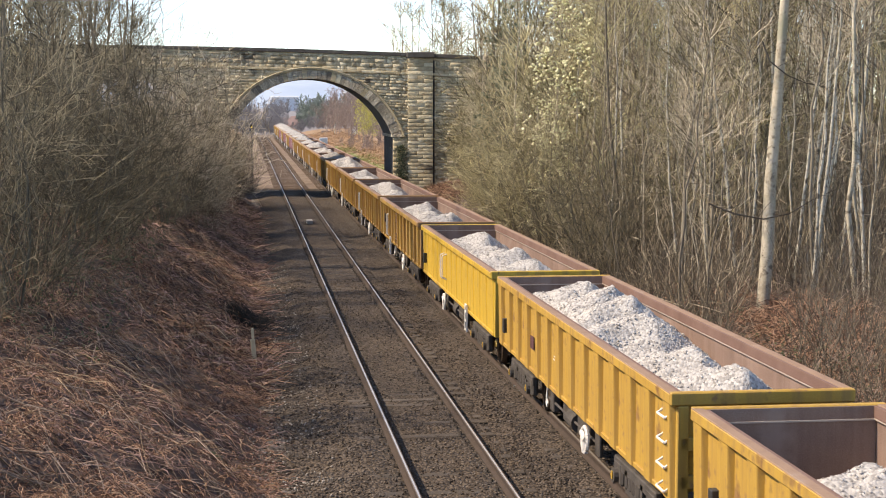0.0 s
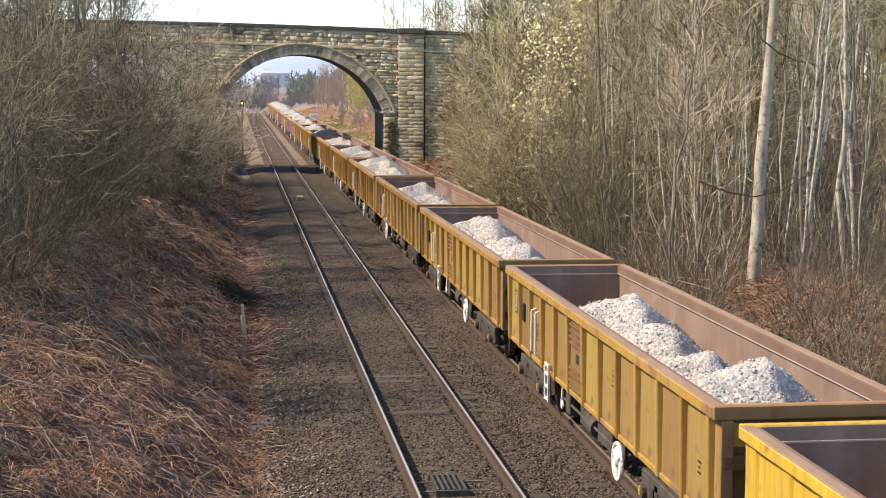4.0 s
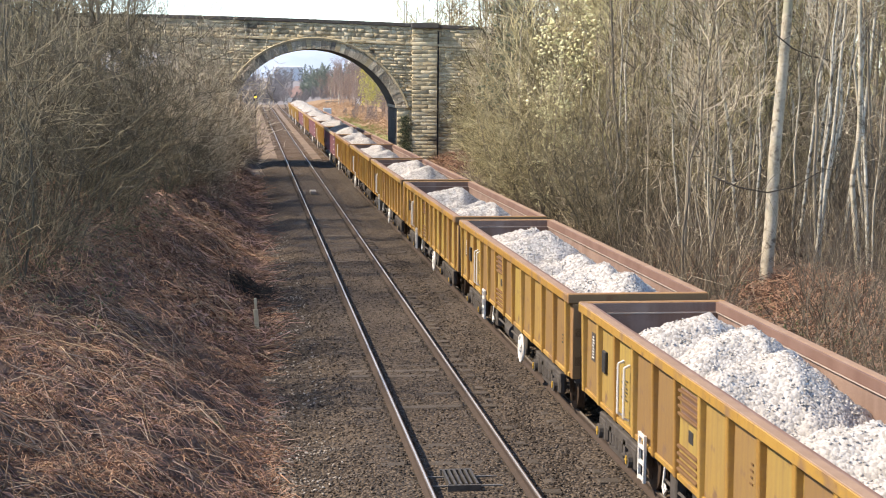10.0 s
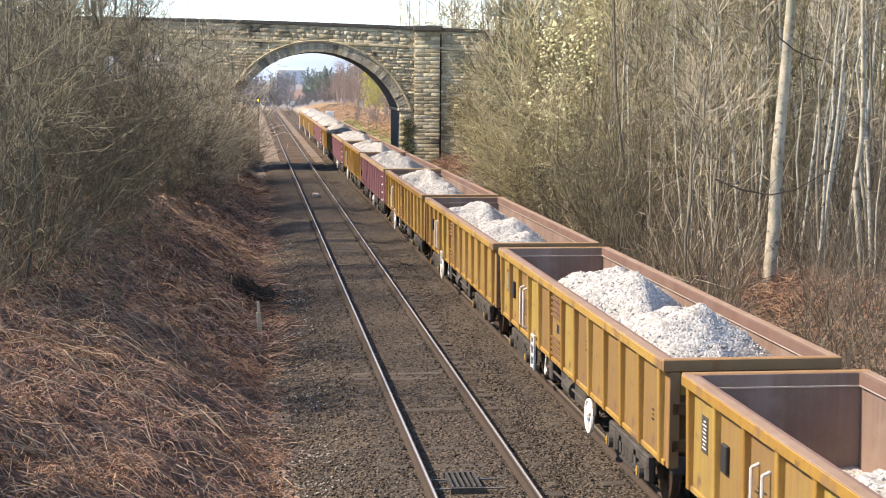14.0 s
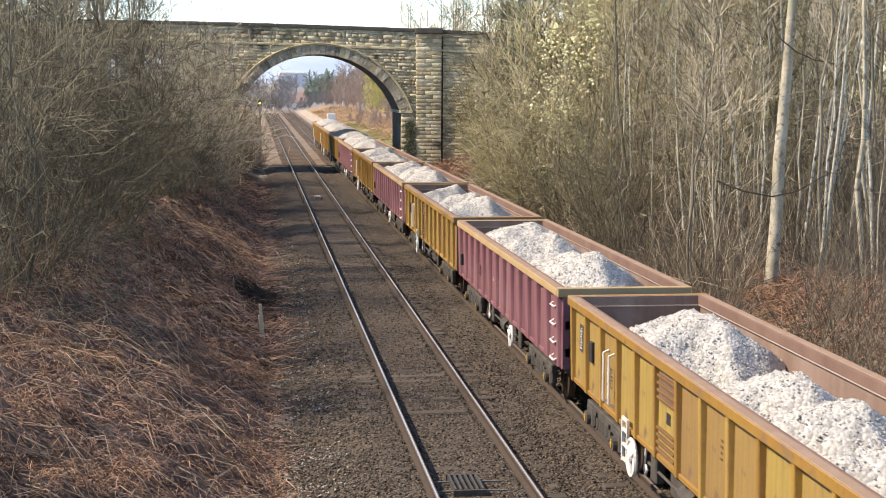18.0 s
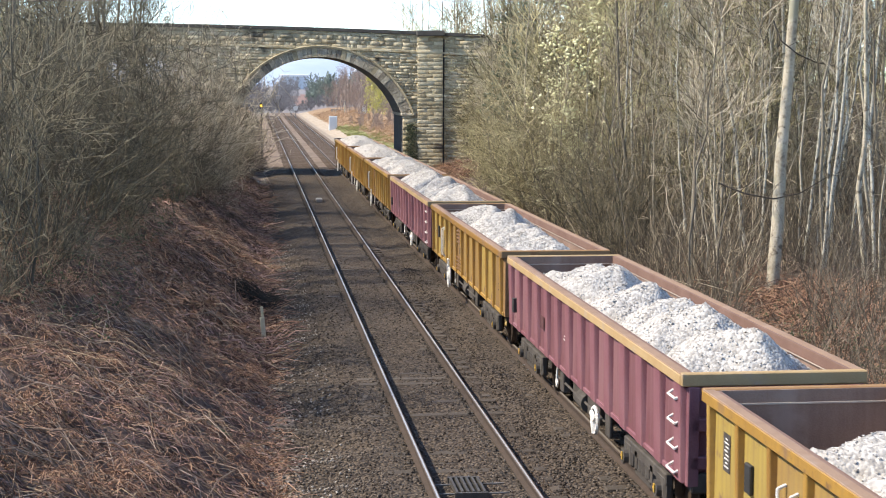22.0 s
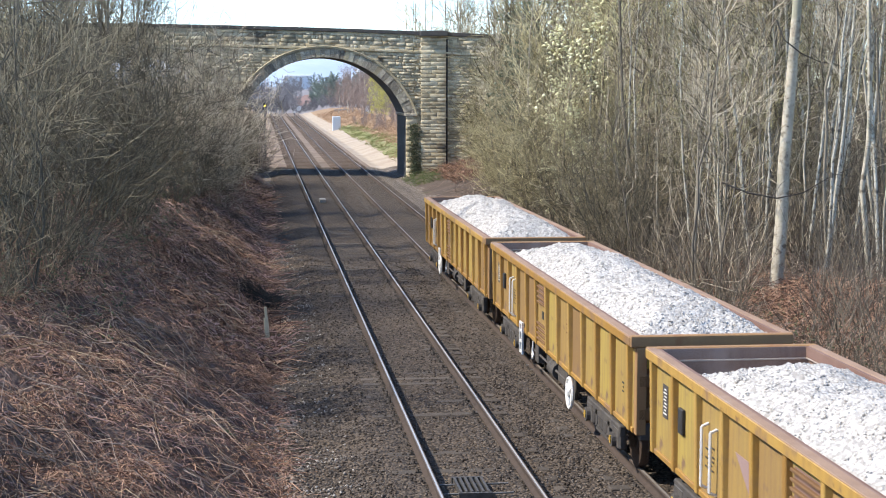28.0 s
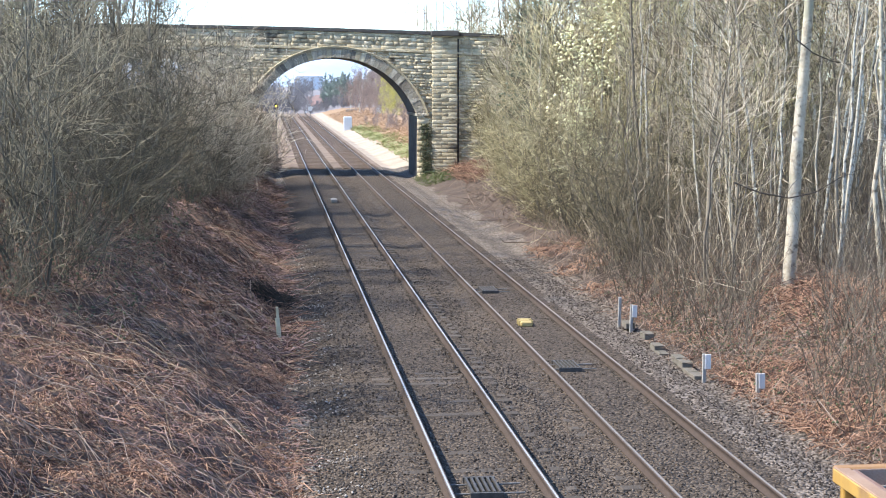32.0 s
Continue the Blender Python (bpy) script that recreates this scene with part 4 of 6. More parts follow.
        for z in (0.95, 1.27, 1.6, 1.93) if kind == "b" else ():
            y0, y1 = -L + 0.12, -L + 0.5
            put("end_rung", done(rod([(sx, y0, z + 0.06), (sx - 0.1, y0, z), (sx - 0.1, y1, z), (sx, y1, z + 0.06)], 0.018), "end_rung", M_WHITE), ob, label="white-painted end rung")
        put("brake_wheel", ring_wheel(0.21, "brake_wheel", M_WHITE), ob, pose(-1.24, L - (5.6 if kind == "d" else 8.75), 0.6), "white spoked hand brake wheel")
        put("lamp_bracket", done(boxes((sx - 0.12, sx - 0.02, ys[1] + 0.26, ys[1] + 0.42, 1.2, 1.5), bev=0.01), "lamp_bracket", M_BLACK), ob)
        if kind == "b":
            put("black_panel", done(boxes((sx - 0.09, sx - 0.084, ys[4] + 0.05, ys[4] + 0.4, 1.35, 1.6)), "black_panel", M_GRIMEM), ob)
            bars("lettering_line", ys[6] + 0.35, ys[6] + 0.62, 1.4, 1.52, 2, M_WHITE)
        else:
            put("step_ladder", ladder_mesh(), ob, pose(0, L - 9.75, 0), "white step ladder below the side")
            for dy in (0.2, -0.2):
                y = ys[5] + dy
                put("grab_handle", done(rod([(sx, y, 1.2), (sx - 0.13, y, 1.24), (sx - 0.13, y, 1.85), (sx, y, 1.9)], 0.02), "grab_handle", M_WHITE), ob)
    return ob


W_A = wagon("grimy yellow bogie ballast wagon with ribbed steel sides", M_YEL, M_YEL, "a")
W_B = wagon("faded maroon bogie ballast wagon with dusty yellow top rail", M_MAR, M_RIMB, "b")
W_C = wagon("yellow bogie ballast wagon with white end rungs", M_YELB, M_YELB, "b")
W_D = wagon("bright yellow bogie ballast wagon with smooth shallow ribs", M_YEL2, M_YEL2, "d")
KINDS = {3: W_B, 5: W_B, 7: W_B, 17: W_D, 18: W_C, 19: W_C}
used = set()
WAGONS = []
W_E = wagon("grimy yellow bogie ballast wagon with brake wheel beside its ladder", M_YEL, M_YEL, "e")
for i in range(21):
    src = W_E if i in (0, 2, 4, 6, 8, 9, 14) else KINDS.get(i, W_A)
    if src.name in used:
        WAGONS.append(copy_thing(src, Matrix()))
    else:
        used.add(src.name)
        WAGONS.append(src)


# a faded emblem on one wagon alone
bm = bmesh.new()
vs = [bm.verts.new((-HALF_W - 0.03, y, z)) for y, z in ((2.3, 1.72), (3.0, 1.72), (2.4, 1.3))]
bm.faces.new(vs)
ex = bmesh.ops.extrude_face_region(bm, geom=list(bm.faces))
for v in [q for q in ex["geom"] if isinstance(q, bmesh.types.BMVert)]:
    v.co.x += 0.006
put("faded_emblem", done(bm, "faded_emblem", M_FARROOF), WAGONS[2])


# ---- gravel loads ----
def pebbles(rng, P, size, sides=4):
    """Angular eight-faced stones at the points P."""
    n = len(P)
    base = np.array([(1, 0, 0), (0, 1, 0), (-1, 0, 0), (0, -1, 0), (0, 0, 1), (0, 0, -1)], float)
    S = size * rng.uniform(0.6, 1.3, (n, 1, 3)) * np.array([1.1, 1.0, 0.8])
    V = base[None] * S + rng.normal(size=(n, 6, 3)) * size * 0.18
    a = rng.uniform(0, 6.28, n)
    c, s = np.cos(a)[:, None], np.sin(a)[:, None]
    b = rng.uniform(-0.9, 0.9, n)
    cb, sb = np.cos(b)[:, None], np.sin(b)[:, None]
    y, z = V[..., 1] * cb - V[..., 2] * sb, V[..., 1] * sb + V[..., 2] * cb
    x = V[..., 0]
    V = np.stack([x * c - y * s, x * s + y * c, z], -1) + P[:, None]
    T = np.array([(0, 1, 4), (1, 2, 4), (2, 3, 4), (3, 0, 4), (1, 0, 5), (2, 1, 5), (3, 2, 5), (0, 3, 5)])
    F = (np.arange(n)[:, None, None] * 6 + T[None]).reshape(-1, 3)
    return V.reshape(-1, 3), F


def load_meshes(seed, heaps, full=False):
    """heaps: (place from the far end, height over the floor at the crest) of the tipped heaps."""
    rng = np.random.default_rng(seed)

    def height(x, y):
        u = HALF_L - y
        if full:
            h = 1.14 + 0.46 * np.cos(np.clip(x / 1.25, -1, 1) * 1.45) * smooth01(0.7, 3.2, u)
            h = np.minimum(np.minimum(h, 0.62 + 0.6 * np.maximum(u - 0.8, 0)), 1.2 + 0.5 * (13.35 - u)) + 0.05 * np.sin(u * 1.1 + seed)
        else:
            h = np.full_like(u, 0.05)
            for k, (u0, hh) in enumerate(heaps):
                d = u - u0 + 0.12 * np.sin(3.1 * x + seed + k)
                far, near = np.maximum(0, -d - 0.15), np.maximum(0, d - 0.25)
                side = np.maximum(0, x - 0.1) * 0.72 + np.maximum(0, 0.0 - x) * 0.24
                h = np.maximum(h, hh + 0.18 - 0.85 * far - 0.8 * near - side)
        h = np.minimum(h, 1.17 + 0.7 * np.maximum(0, 1.06 - np.abs(x)))
        return FLOOR + h + 0.035 * wave(x, u, 4.0, seed) + 0.025 * wave(x, u, 9.0, seed + 3)

    xs, ys = np.linspace(-HALF_W + 0.05, HALF_W - 0.05, 32), np.linspace(-HALF_L + 0.055, HALF_L - 0.055, 170)
    X, Y = np.meshgrid(xs, ys)
    Z = height(X, Y) + rng.normal(size=X.shape) * 0.016
    V = np.stack([X, Y, Z], -1).reshape(-1, 3)
    nn = len(xs)
    i = (np.arange(len(ys) - 1)[:, None] * nn + np.arange(nn - 1)[None]).reshape(-1)
    heap = mesh_np("gravel_load", V, np.stack([i, i + 1, i + nn + 1, i + nn], -1), M_STONE, True)
    n = 8000 if full else 5600
    x, y = rng.uniform(xs[0] + 0.03, xs[-1] - 0.03, n), rng.uniform(ys[0] + 0.03, ys[-1] - 0.03, n)
    z = height(x, y)
    ok = z > FLOOR + 0.12
    P = np.stack([x, y, z - 0.002], -1)[ok]
    V, F = pebbles(rng, P, 0.021)
    return heap, mesh_np("stones", V, F, M_CHIP)


FULL = load_meshes(1, [], True)
LOADS = {
    3: load_meshes(3, [(2.3, 1.47), (3.7, 1.55), (5.7, 1.45), (8.3, 1.57), (11.1, 1.50), (12.3, 1.50), (12.7, 1.35)]),
    4: load_meshes(4, [(2.5, 1.25), (4.0, 1.37), (7.1, 1.50), (9.5, 1.33), (10.9, 1.35), (12.7, 1.33)]),
    5: load_meshes(5, [(3.1, 1.30), (4.5, 1.43), (7.2, 1.41), (9.3, 1.45), (10.4, 1.50), (12.4, 1.50)]),
    6: load_meshes(6, [(2.6, 1.15), (4.4, 1.35), (6.4, 1.10), (8.3, 1.37), (10.9, 1.47)]),
    7: load_meshes(7, [(3.1, 1.30), (4.3, 1.45), (6.3, 1.41), (9.0, 1.21), (11.1, 1.45)]),
    8: load_meshes(8, [(3.3, 1.30), (4.2, 1.39), (7.8, 1.20), (9.6, 1.23), (11.3, 1.17)]),
    9: load_meshes(9, [(2.0, 0.95), (3.5, 1.25), (4.3, 1.25), (6.5, 0.98), (9.1, 1.23), (10.9, 1.05)]),
    10: load_meshes(10, [(5.7, 1.37), (7.0, 1.41), (9.9, 1.25), (11.2, 1.43)]),
    11: load_meshes(11, [(5.2, 1.29), (8.4, 0.93), (10.0, 1.20), (11.9, 1.30)]),
    12: load_meshes(12, [(1.7, 1.00), (3.7, 1.25), (5.4, 1.33), (8.9, 1.18), (11.0, 1.29), (12.5, 1.33)]),
    13: load_meshes(13, [(2.9, 1.33), (5.0, 1.47), (6.3, 1.33), (9.4, 1.15), (11.0, 1.11), (12.6, 0.95)]),
    14: load_meshes(14, [(5.2, 1.21), (7.1, 0.95), (8.5, 0.98), (10.5, 1.00), (12.1, 0.85)]),
    15: load_meshes(15, [(3.3, 0.97), (4.6, 1.23), (8.3, 1.03), (9.9, 1.03), (11.5, 0.87)]),
    16: load_meshes(16, [(5.1, 1.17), (7.1, 1.00), (9.3, 0.95), (11.7, 1.25)]),
    17: load_meshes(17, [(4.4, 1.21), (6.1, 1.00), (7.8, 1.07), (9.8, 1.25), (12.2, 1.20)]),
    18: load_meshes(18, [(2.9, 1.30), (4.9, 1.43), (6.4, 1.43), (7.7, 1.30), (10.4, 1.13), (12.3, 1.20)]),
    19: load_meshes(19, [(2.6, 0.95), (5.1, 1.30), (7.1, 1.25), (10.1, 1.15)]),
    20: load_meshes(20, [(4.1, 1.25), (7.1, 1.25), (10.1, 1.15)]),
}
LOAD_THINGS = []
for i in range(21):
    heap, stones = LOADS.get(i, FULL)
    ob = thing("gravel_load", "full rounded load of pale limestone gravel in a wagon" if i < 3 else "uneven tipped heaps of pale limestone gravel in a wagon", "gravel", "loads of the train", "stuff", data=heap)
    put("stones", stones, ob, kind="stuff")
    LOAD_THINGS.append(ob)

# ---- woods and shrubs ----
def tree_meshes(seed, h, r, lean, n1=24, per2=4, per3=2, low=0.3, l1=1.9, bark=None, twig=None, sides=6, up=0.45, catkins=0, thin=0.007, wob=0.06, leaf=0.04, leaves=None):
    rng = np.random.default_rng(seed)
    P, R = stem(rng, h, r, lean, 11, wob, 0.15)
    trunk = mesh_np("trunk", *tubes(P, R, sides), bark, True)
    b1, r1 = sprout(rng, P, R, n1, low, 0.98, l1, 0.5, 0.95, up, 4, 0.42, 0.25)
    r1 = np.maximum(r1, thin * 1.5)
    b2, r2 = sprout(rng, b1, r1, per2, 0.2, 1.0, l1 * 0.5, 0.7, 0.85, 0.2, 3, 0.6, 0.25)
    r2 = np.maximum(r2, thin)
    b3, r3 = sprout(rng, b2, r2, per3, 0.2, 1.0, l1 * 0.3, 0.7, 0.8, 0.15, 2, 0.8, 0.2)
    r3 = np.maximum(r3, thin * 0.7)
    crown = mesh_np("crown", *merge(tubes(b1, r1), tubes(b2, r2), tubes(b3, r3)), twig)
    extra = None
    if catkins:
        tips = np.concatenate([b2[:, 1:].reshape(-1, 3), b3[:, -1]])
        keep = np.sin(tips[:, 2] * 2.3 + tips[:, 0] * 3.1) + np.sin(tips[:, 1] * 2.7 + tips[:, 2] * 1.1) > 0.2
        tips = tips[keep]
        tips = np.concatenate([tips + rng.normal(size=tips.shape) * 0.06 for _ in range(2)])
        tips = tips[rng.permutation(len(tips))[:catkins]]
        tips = tips + rng.normal(size=tips.shape) * 0.05
        extra = mesh_np("blossom", *pebbles(rng, tips, leaf), leaves or M_CATKIN)
    return trunk, crown, extra


def shrub_meshes(seed, h, stems, spread, twig, per1=8, per2=4, thin=0.0058, rmax=0.024, wob=0.22):
    rng = np.random.default_rng(seed)
    Ps, Rs = [], []
    for i in range(stems):
        a, d = rng.uniform(0, 6.28), rng.uniform(0.1, 1.0) ** 0.7 * spread
        P, R = stem(rng, h * rng.uniform(0.5, 1.05), rng.uniform(0.35, 1.0) * rmax, (math.cos(a) * d, math.sin(a) * d), 7, wob, 0.15, (math.cos(a) * 0.3 * rng.random(), math.sin(a) * 0.3 * rng.random(), -0.1))
        Ps.append(P)
        Rs.append(R)
    P, R = np.concatenate(Ps), np.concatenate(Rs)
    st = mesh_np("stool", *tubes(P, R, 4), M_BARKG if twig == M_TWIGD else M_BARK, True)
    b1, r1 = sprout(rng, P, R, per1, 0.08, 1.0, h * 0.3, 0.45, 0.95, 0.2, 4, 0.5, 0.35)
    r1 = np.maximum(r1, thin * 1.3)
    b2, r2 = sprout(rng, b1, r1, per2, 0.15, 1.0, h * 0.16, 0.6, 0.95, 0.1, 3, 0.7, 0.3)
    return st, mesh_np("crown", *merge(tubes(b1, r1), tubes(b2, np.maximum(r2, thin))), twig)


rng = random.Random(11)
WALL_CLEAR = 0.138


def plant(meshes, names, name, label, category, group, spots):
    """Copies of one built plant at (x, y, scale, turn, tilt)."""
    base = None
    for x, y, s, a, tl in spots:
        if 46 < y < 106 and 0 < x < WALL_CLEAR * y + 1.1 * s:
            x = WALL_CLEAR * y + (1.1 + 1.1 * rng.random()) * s
        m = pose(x, y, ground_h(x, y) - 0.05, tl, tl * 0.6, a) @ Matrix.Diagonal((s, s, s, 1))
        if base is None:
            base = thing(name, label, category, group)
            for nm, me in zip(names, meshes):
                if me:
                    put(nm, me, base, kind="stuff" if nm == "stool" else "")
            base.matrix_basis = m
        else:
            ob = copy_thing(base, Matrix())
            ob.matrix_basis = m


TREES = [
    (tree_meshes(1, 10.5, 0.05, (0.02, 0.01), 24, bark=M_BARK, twig=M_TWIG), "slender bare young tree with grey-brown trunk"),
    (tree_meshes(2, 12.0, 0.065, (-0.03, 0.02), 24, low=0.2, bark=M_BARK, twig=M_TWIGL), "slender bare young tree with olive-brown twigs"),
    (tree_meshes(3, 9.0, 0.04, (0.09, -0.02), 25, low=0.15, bark=M_BARK, twig=M_TWIGL), "thin leaning bare sapling with olive twigs"),
    (tree_meshes(4, 12.0, 0.06, (0.03, -0.03), 26, low=0.35, bark=M_BIRCH, twig=M_TWIG), "tall thin birch with white peeling bark"),
    (tree_meshes(5, 8.0, 0.045, (-0.08, 0.03), 28, 5, low=0.1, bark=M_PALE, twig=M_TWIGL), "bare many-branched young tree with pale stem"),
]


def free_spot(lo_x, hi_f, y0, y1):
    for _ in range(200):
        y = rng.uniform(y0, y1)
        hi = hi_f(y)
        if hi > lo_x:
            return rng.uniform(lo_x, hi), y
    return lo_x, y1


spots = [[] for _ in TREES]
for i in range(165):
    x, y = free_spot(12.2, lambda y: 0.43 * y + 1.5, 33, 103)
    k = rng.choices(range(5), (4, 4, 4, 1, 3))[0]
    if y < 42:
        y += 22
    if y < 45 and k == 3:
        k = 0
    spots[k].append((x, y, rng.uniform(0.75, 1.25), rng.uniform(0, 360), rng.uniform(-4, 4)))
for (ms, lab), sp in zip(TREES, spots):
    plant(ms, ("trunk", "crown", "blossom"), "young_tree", lab, "tree", "trees of the wood", [q for q in sp if q[1] < 68])
# the thick pale trunk beside the line, and its paler neighbours
plant(tree_meshes(21, 17.0, 0.178, (0.065, 0.0), 18, 5, 2, 0.5, 2.4, M_PALE, M_TWIG, 12, wob=0.02), ("trunk", "crown"), "tall_tree", "tall straight tree with thick pale grey trunk", "tree", "", [(13.25, 38.6, 1.0, 0, 0)])
limb = thing("crossing_limb", "dark crooked limb hanging across the pale trunk", "branch", "crossing limbs", m=pose(13.2, 38.1, 0))
for nm, pts in (("limb", ((-1.5, 0.3, 3.5), (-0.9, 0.0, 3.25), (-0.2, -0.15, 3.12), (0.5, -0.1, 3.25), (1.2, 0.1, 3.6), (1.9, 0.3, 3.85))), ("upper_limb", ((-0.2, 0.2, 7.6), (-0.1, -0.1, 7.1), (0.35, -0.15, 6.75), (0.9, 0.0, 6.55), (1.6, 0.2, 6.45)))):
    P = np.array([pts])
    R = np.linspace(0.024, 0.009, P.shape[1])[None]
    tw, rt = sprout(np.random.default_rng(9), P, R, 12, 0.1, 1.0, 0.7, 0.5, 0.9, 0.1, 4, 0.5, 0.3)
    put(nm, mesh_np(nm, *merge(tubes(P, R, 6), tubes(tw, np.maximum(rt, 0.006))), M_BARKD), limb)
plant(tree_meshes(22, 12.0, 0.075, (-0.04, 0.0), 22, 5, 2, 0.5, 1.9, M_PALE, M_TWIG, 8, wob=0.08), ("trunk", "crown"), "slim_tree", "slim pale tree curving towards the line", "tree", "", [(15.2, 37.2, 1.0, 0, 0)])
plant(tree_meshes(23, 12.0, 0.052, (0.03, 0.0), 22, 5, 2, 0.5, 1.7, M_BIRCH, M_TWIG, 8, wob=0.07), ("trunk", "crown"), "birch_tree", "thin birch with white mottled bark", "tree", "birches", [(14.6, 38.5, 1.0, 0, 0), (12.1, 51.0, 0.95, 20, -2), (13.2, 46.5, 0.8, 200, 0), (16.5, 43.0, 1.0, 80, 1), (15.6, 37.6, 1.0, 170, 0), (16.3, 41.0, 1.1, 10, 1)])
plant(tree_meshes(24, 9.0, 0.04, (-0.06, 0.02), 24, 5, 2, 0.3, 1.6, M_PALE, M_TWIG, 6), ("trunk", "crown"), "thin_sapling", "thin pale leaning sapling", "tree", "saplings", [(12.4, 40.5, 0.9, 0, 0), (13.0, 45.0, 1.0, 40, 3), (12.6, 48.0, 0.8, 90, -3), (15.0, 36.0, 0.7, 10, 4)])
POLES = [(tree_meshes(61, 10.0, 0.042, (0.03, 0.02), 16, 4, 1, 0.45, 1.4, M_POLE, M_TWIG, 6, wob=0.09), "slender upright bare pole with grey-brown bark"), (tree_meshes(62, 11.0, 0.055, (-0.04, 0.0), 16, 4, 1, 0.5, 1.4, M_BIRCH, M_TWIG, 6, wob=0.08), "slender birch pole with flaking white bark"), (tree_meshes(63, 8.0, 0.03, (0.1, 0.0), 16, 4, 1, 0.35, 1.2, M_POLE, M_TWIG, 5, wob=0.12), "thin bent sapling with grey-brown bark")]
for q, (ms, lab) in enumerate(POLES):
    sp = []
    while len(sp) < (26, 9, 24)[q]:
        y = rng.uniform(38, 60)
        f = rng.uniform(0.245, 0.43)
        if abs(f - 0.345) > 0.018 or y > 42:
            sp.append((f * y, y, rng.uniform(0.8, 1.25), rng.uniform(0, 360), rng.uniform(-5, 5)))
    plant(ms, ("trunk", "crown"), "pole_tree", lab, "tree", "poles of the wood", sp)
EDGE = []
for y in (38.5, 41.5, 44.5, 48, 50):
    EDGE.append((rng.uniform(0.362, 0.425) * y, y, rng.uniform(0.9, 1.2), rng.uniform(0, 360), rng.uniform(-4, 4)))
plant(POLES[1][0], ("trunk", "crown"), "white_pole", "slim birch with bright white peeling bark", "tree", "birches", EDGE)
# willows with pale catkins
CAT = tree_meshes(31, 8.5, 0.05, (0.03, 0.0), 36, 5, 2, 0.12, 1.7, M_PALE, M_TWIGY, 6, 0.7, 8000, leaf=0.062)
plant(CAT, ("trunk", "crown", "blossom"), "willow_tree", "young willow with pale yellow-green catkins", "tree", "willows", [(11.7, 60, 1.15, 0, 0), (12.7, 57, 1.25, 100, 5), (11.3, 57.5, 0.7, 300, 3)])
BARE = tree_meshes(36, 8.5, 0.05, (0.03, 0.0), 34, 5, 2, 0.12, 1.7, M_PALE, M_TWIGY, 6, 0.7)
plant(BARE, ("trunk", "crown"), "budding_willow", "young willow with dense straw-coloured twigs", "tree", "willows", [(13.6, 74, 1.2, 60, 3), (13.0, 84, 1.1, 130, -3), (15.5, 70, 1.2, 270, 0), (12.2, 65, 1.2, 200, -2), (11.9, 68.5, 1.3, 20, -1), (13.4, 61, 1.2, 80, 2), (14.4, 57, 1.2, 160, -2)])

HOLLY = tree_meshes(38, 8.0, 0.06, (0.02, 0.0), 40, 5, 2, 0.08, 1.5, M_BARK, M_TWIGD, 6, 0.5, 5200, leaf=0.06, leaves=M_HOLLY)
plant(HOLLY, ("trunk", "crown", "foliage"), "ivied_tree", "tree grown over with dull grey-green ivy leaves", "tree", "ivied trees", [(12.6, 76, 1.15, 0, 0), (13.8, 81, 1.25, 110, 3), (13.2, 70, 0.85, 220, -2), (17.5, 66, 1.2, 40, 0), (20.5, 60, 1.1, 300, 2)])

FARTREES = [tree_meshes(s_, h_, r_, l_, 24, 5, 1, low=w_, bark=bk, twig=tw, thin=0.011, sides=5) for s_, h_, r_, l_, w_, bk, tw in (
    (1, 10.5, 0.05, (0.02, 0.01), 0.3, M_BARK, M_TWIG), (2, 12.0, 0.065, (-0.03, 0.02), 0.2, M_BARK, M_TWIGL), (3, 9.0, 0.04, (0.09, -0.02), 0.15, M_BARK, M_TWIGL), (4, 12.0, 0.06, (0.03, -0.03), 0.35, M_BIRCH, M_TWIG), (5, 8.0, 0.045, (-0.08, 0.03), 0.1, M_PALE, M_TWIGL))]
for k in range(5):
    plant(FARTREES[k], ("trunk", "crown"), "wood_tree", TREES[k][1] + " deeper in the wood", "tree", "trees of the wood", [q for q in spots[k] if q[1] >= 68])
plant(FARTREES[1], ("trunk", "crown"), "corner_tree", "tall bare tree behind the wing wall's end", "tree", "trees by the wall", [(rng.uniform(12.6, 16.5), rng.uniform(84, 100), rng.uniform(1.15, 1.5), rng.uniform(0, 360), rng.uniform(-4, 4)) for _ in range(7)])
SHRUBY = shrub_meshes(45, 5.0, 12, 0.55, M_TWIGY)
SHRUBS = [shrub_meshes(41, 4.8, 12, 0.6, M_TWIGD), shrub_meshes(42, 3.6, 12, 0.9, M_TWIGD), shrub_meshes(43, 5.8, 12, 0.45, M_TWIGD)]
lsp = [[], [], []]
for i in range(92):
    y = 29 + 74 * rng.random() ** 0.85
    lo, hi = -0.2 * y - 2.0, -4.0 + 3.6 * max(0, (y - 42) / 58)
    x = rng.uniform(lo, hi) if lo < hi else hi
    if i % 4 == 0:
        x = hi - 0.6 * rng.random()
    lsp[rng.randrange(3)].append((x, y, rng.uniform(0.75, 1.35), rng.uniform(0, 360), rng.uniform(-5, 12)))
for y in (66, 72, 78, 83, 87, 91, 95, 98, 101):
    for f in (-0.012, -0.03, -0.055):
        q = rng.randrange(3)
        lsp[q].append((f * y - 0.3 - 0.8 * rng.random(), y + rng.uniform(-2, 2), (0.6 if f > -0.02 else 0.95) * rng.uniform(0.85, 1.15), rng.uniform(0, 360), rng.uniform(-4, 6)))
FARSHRUBS = [shrub_meshes(51, 4.8, 10, 0.6, M_TWIGL, 8, 4, 0.0082), shrub_meshes(52, 4.4, 11, 0.8, M_TWIGY, 8, 4, 0.0082), shrub_meshes(53, 6.2, 10, 0.5, M_TWIGL, 8, 4, 0.0082)]
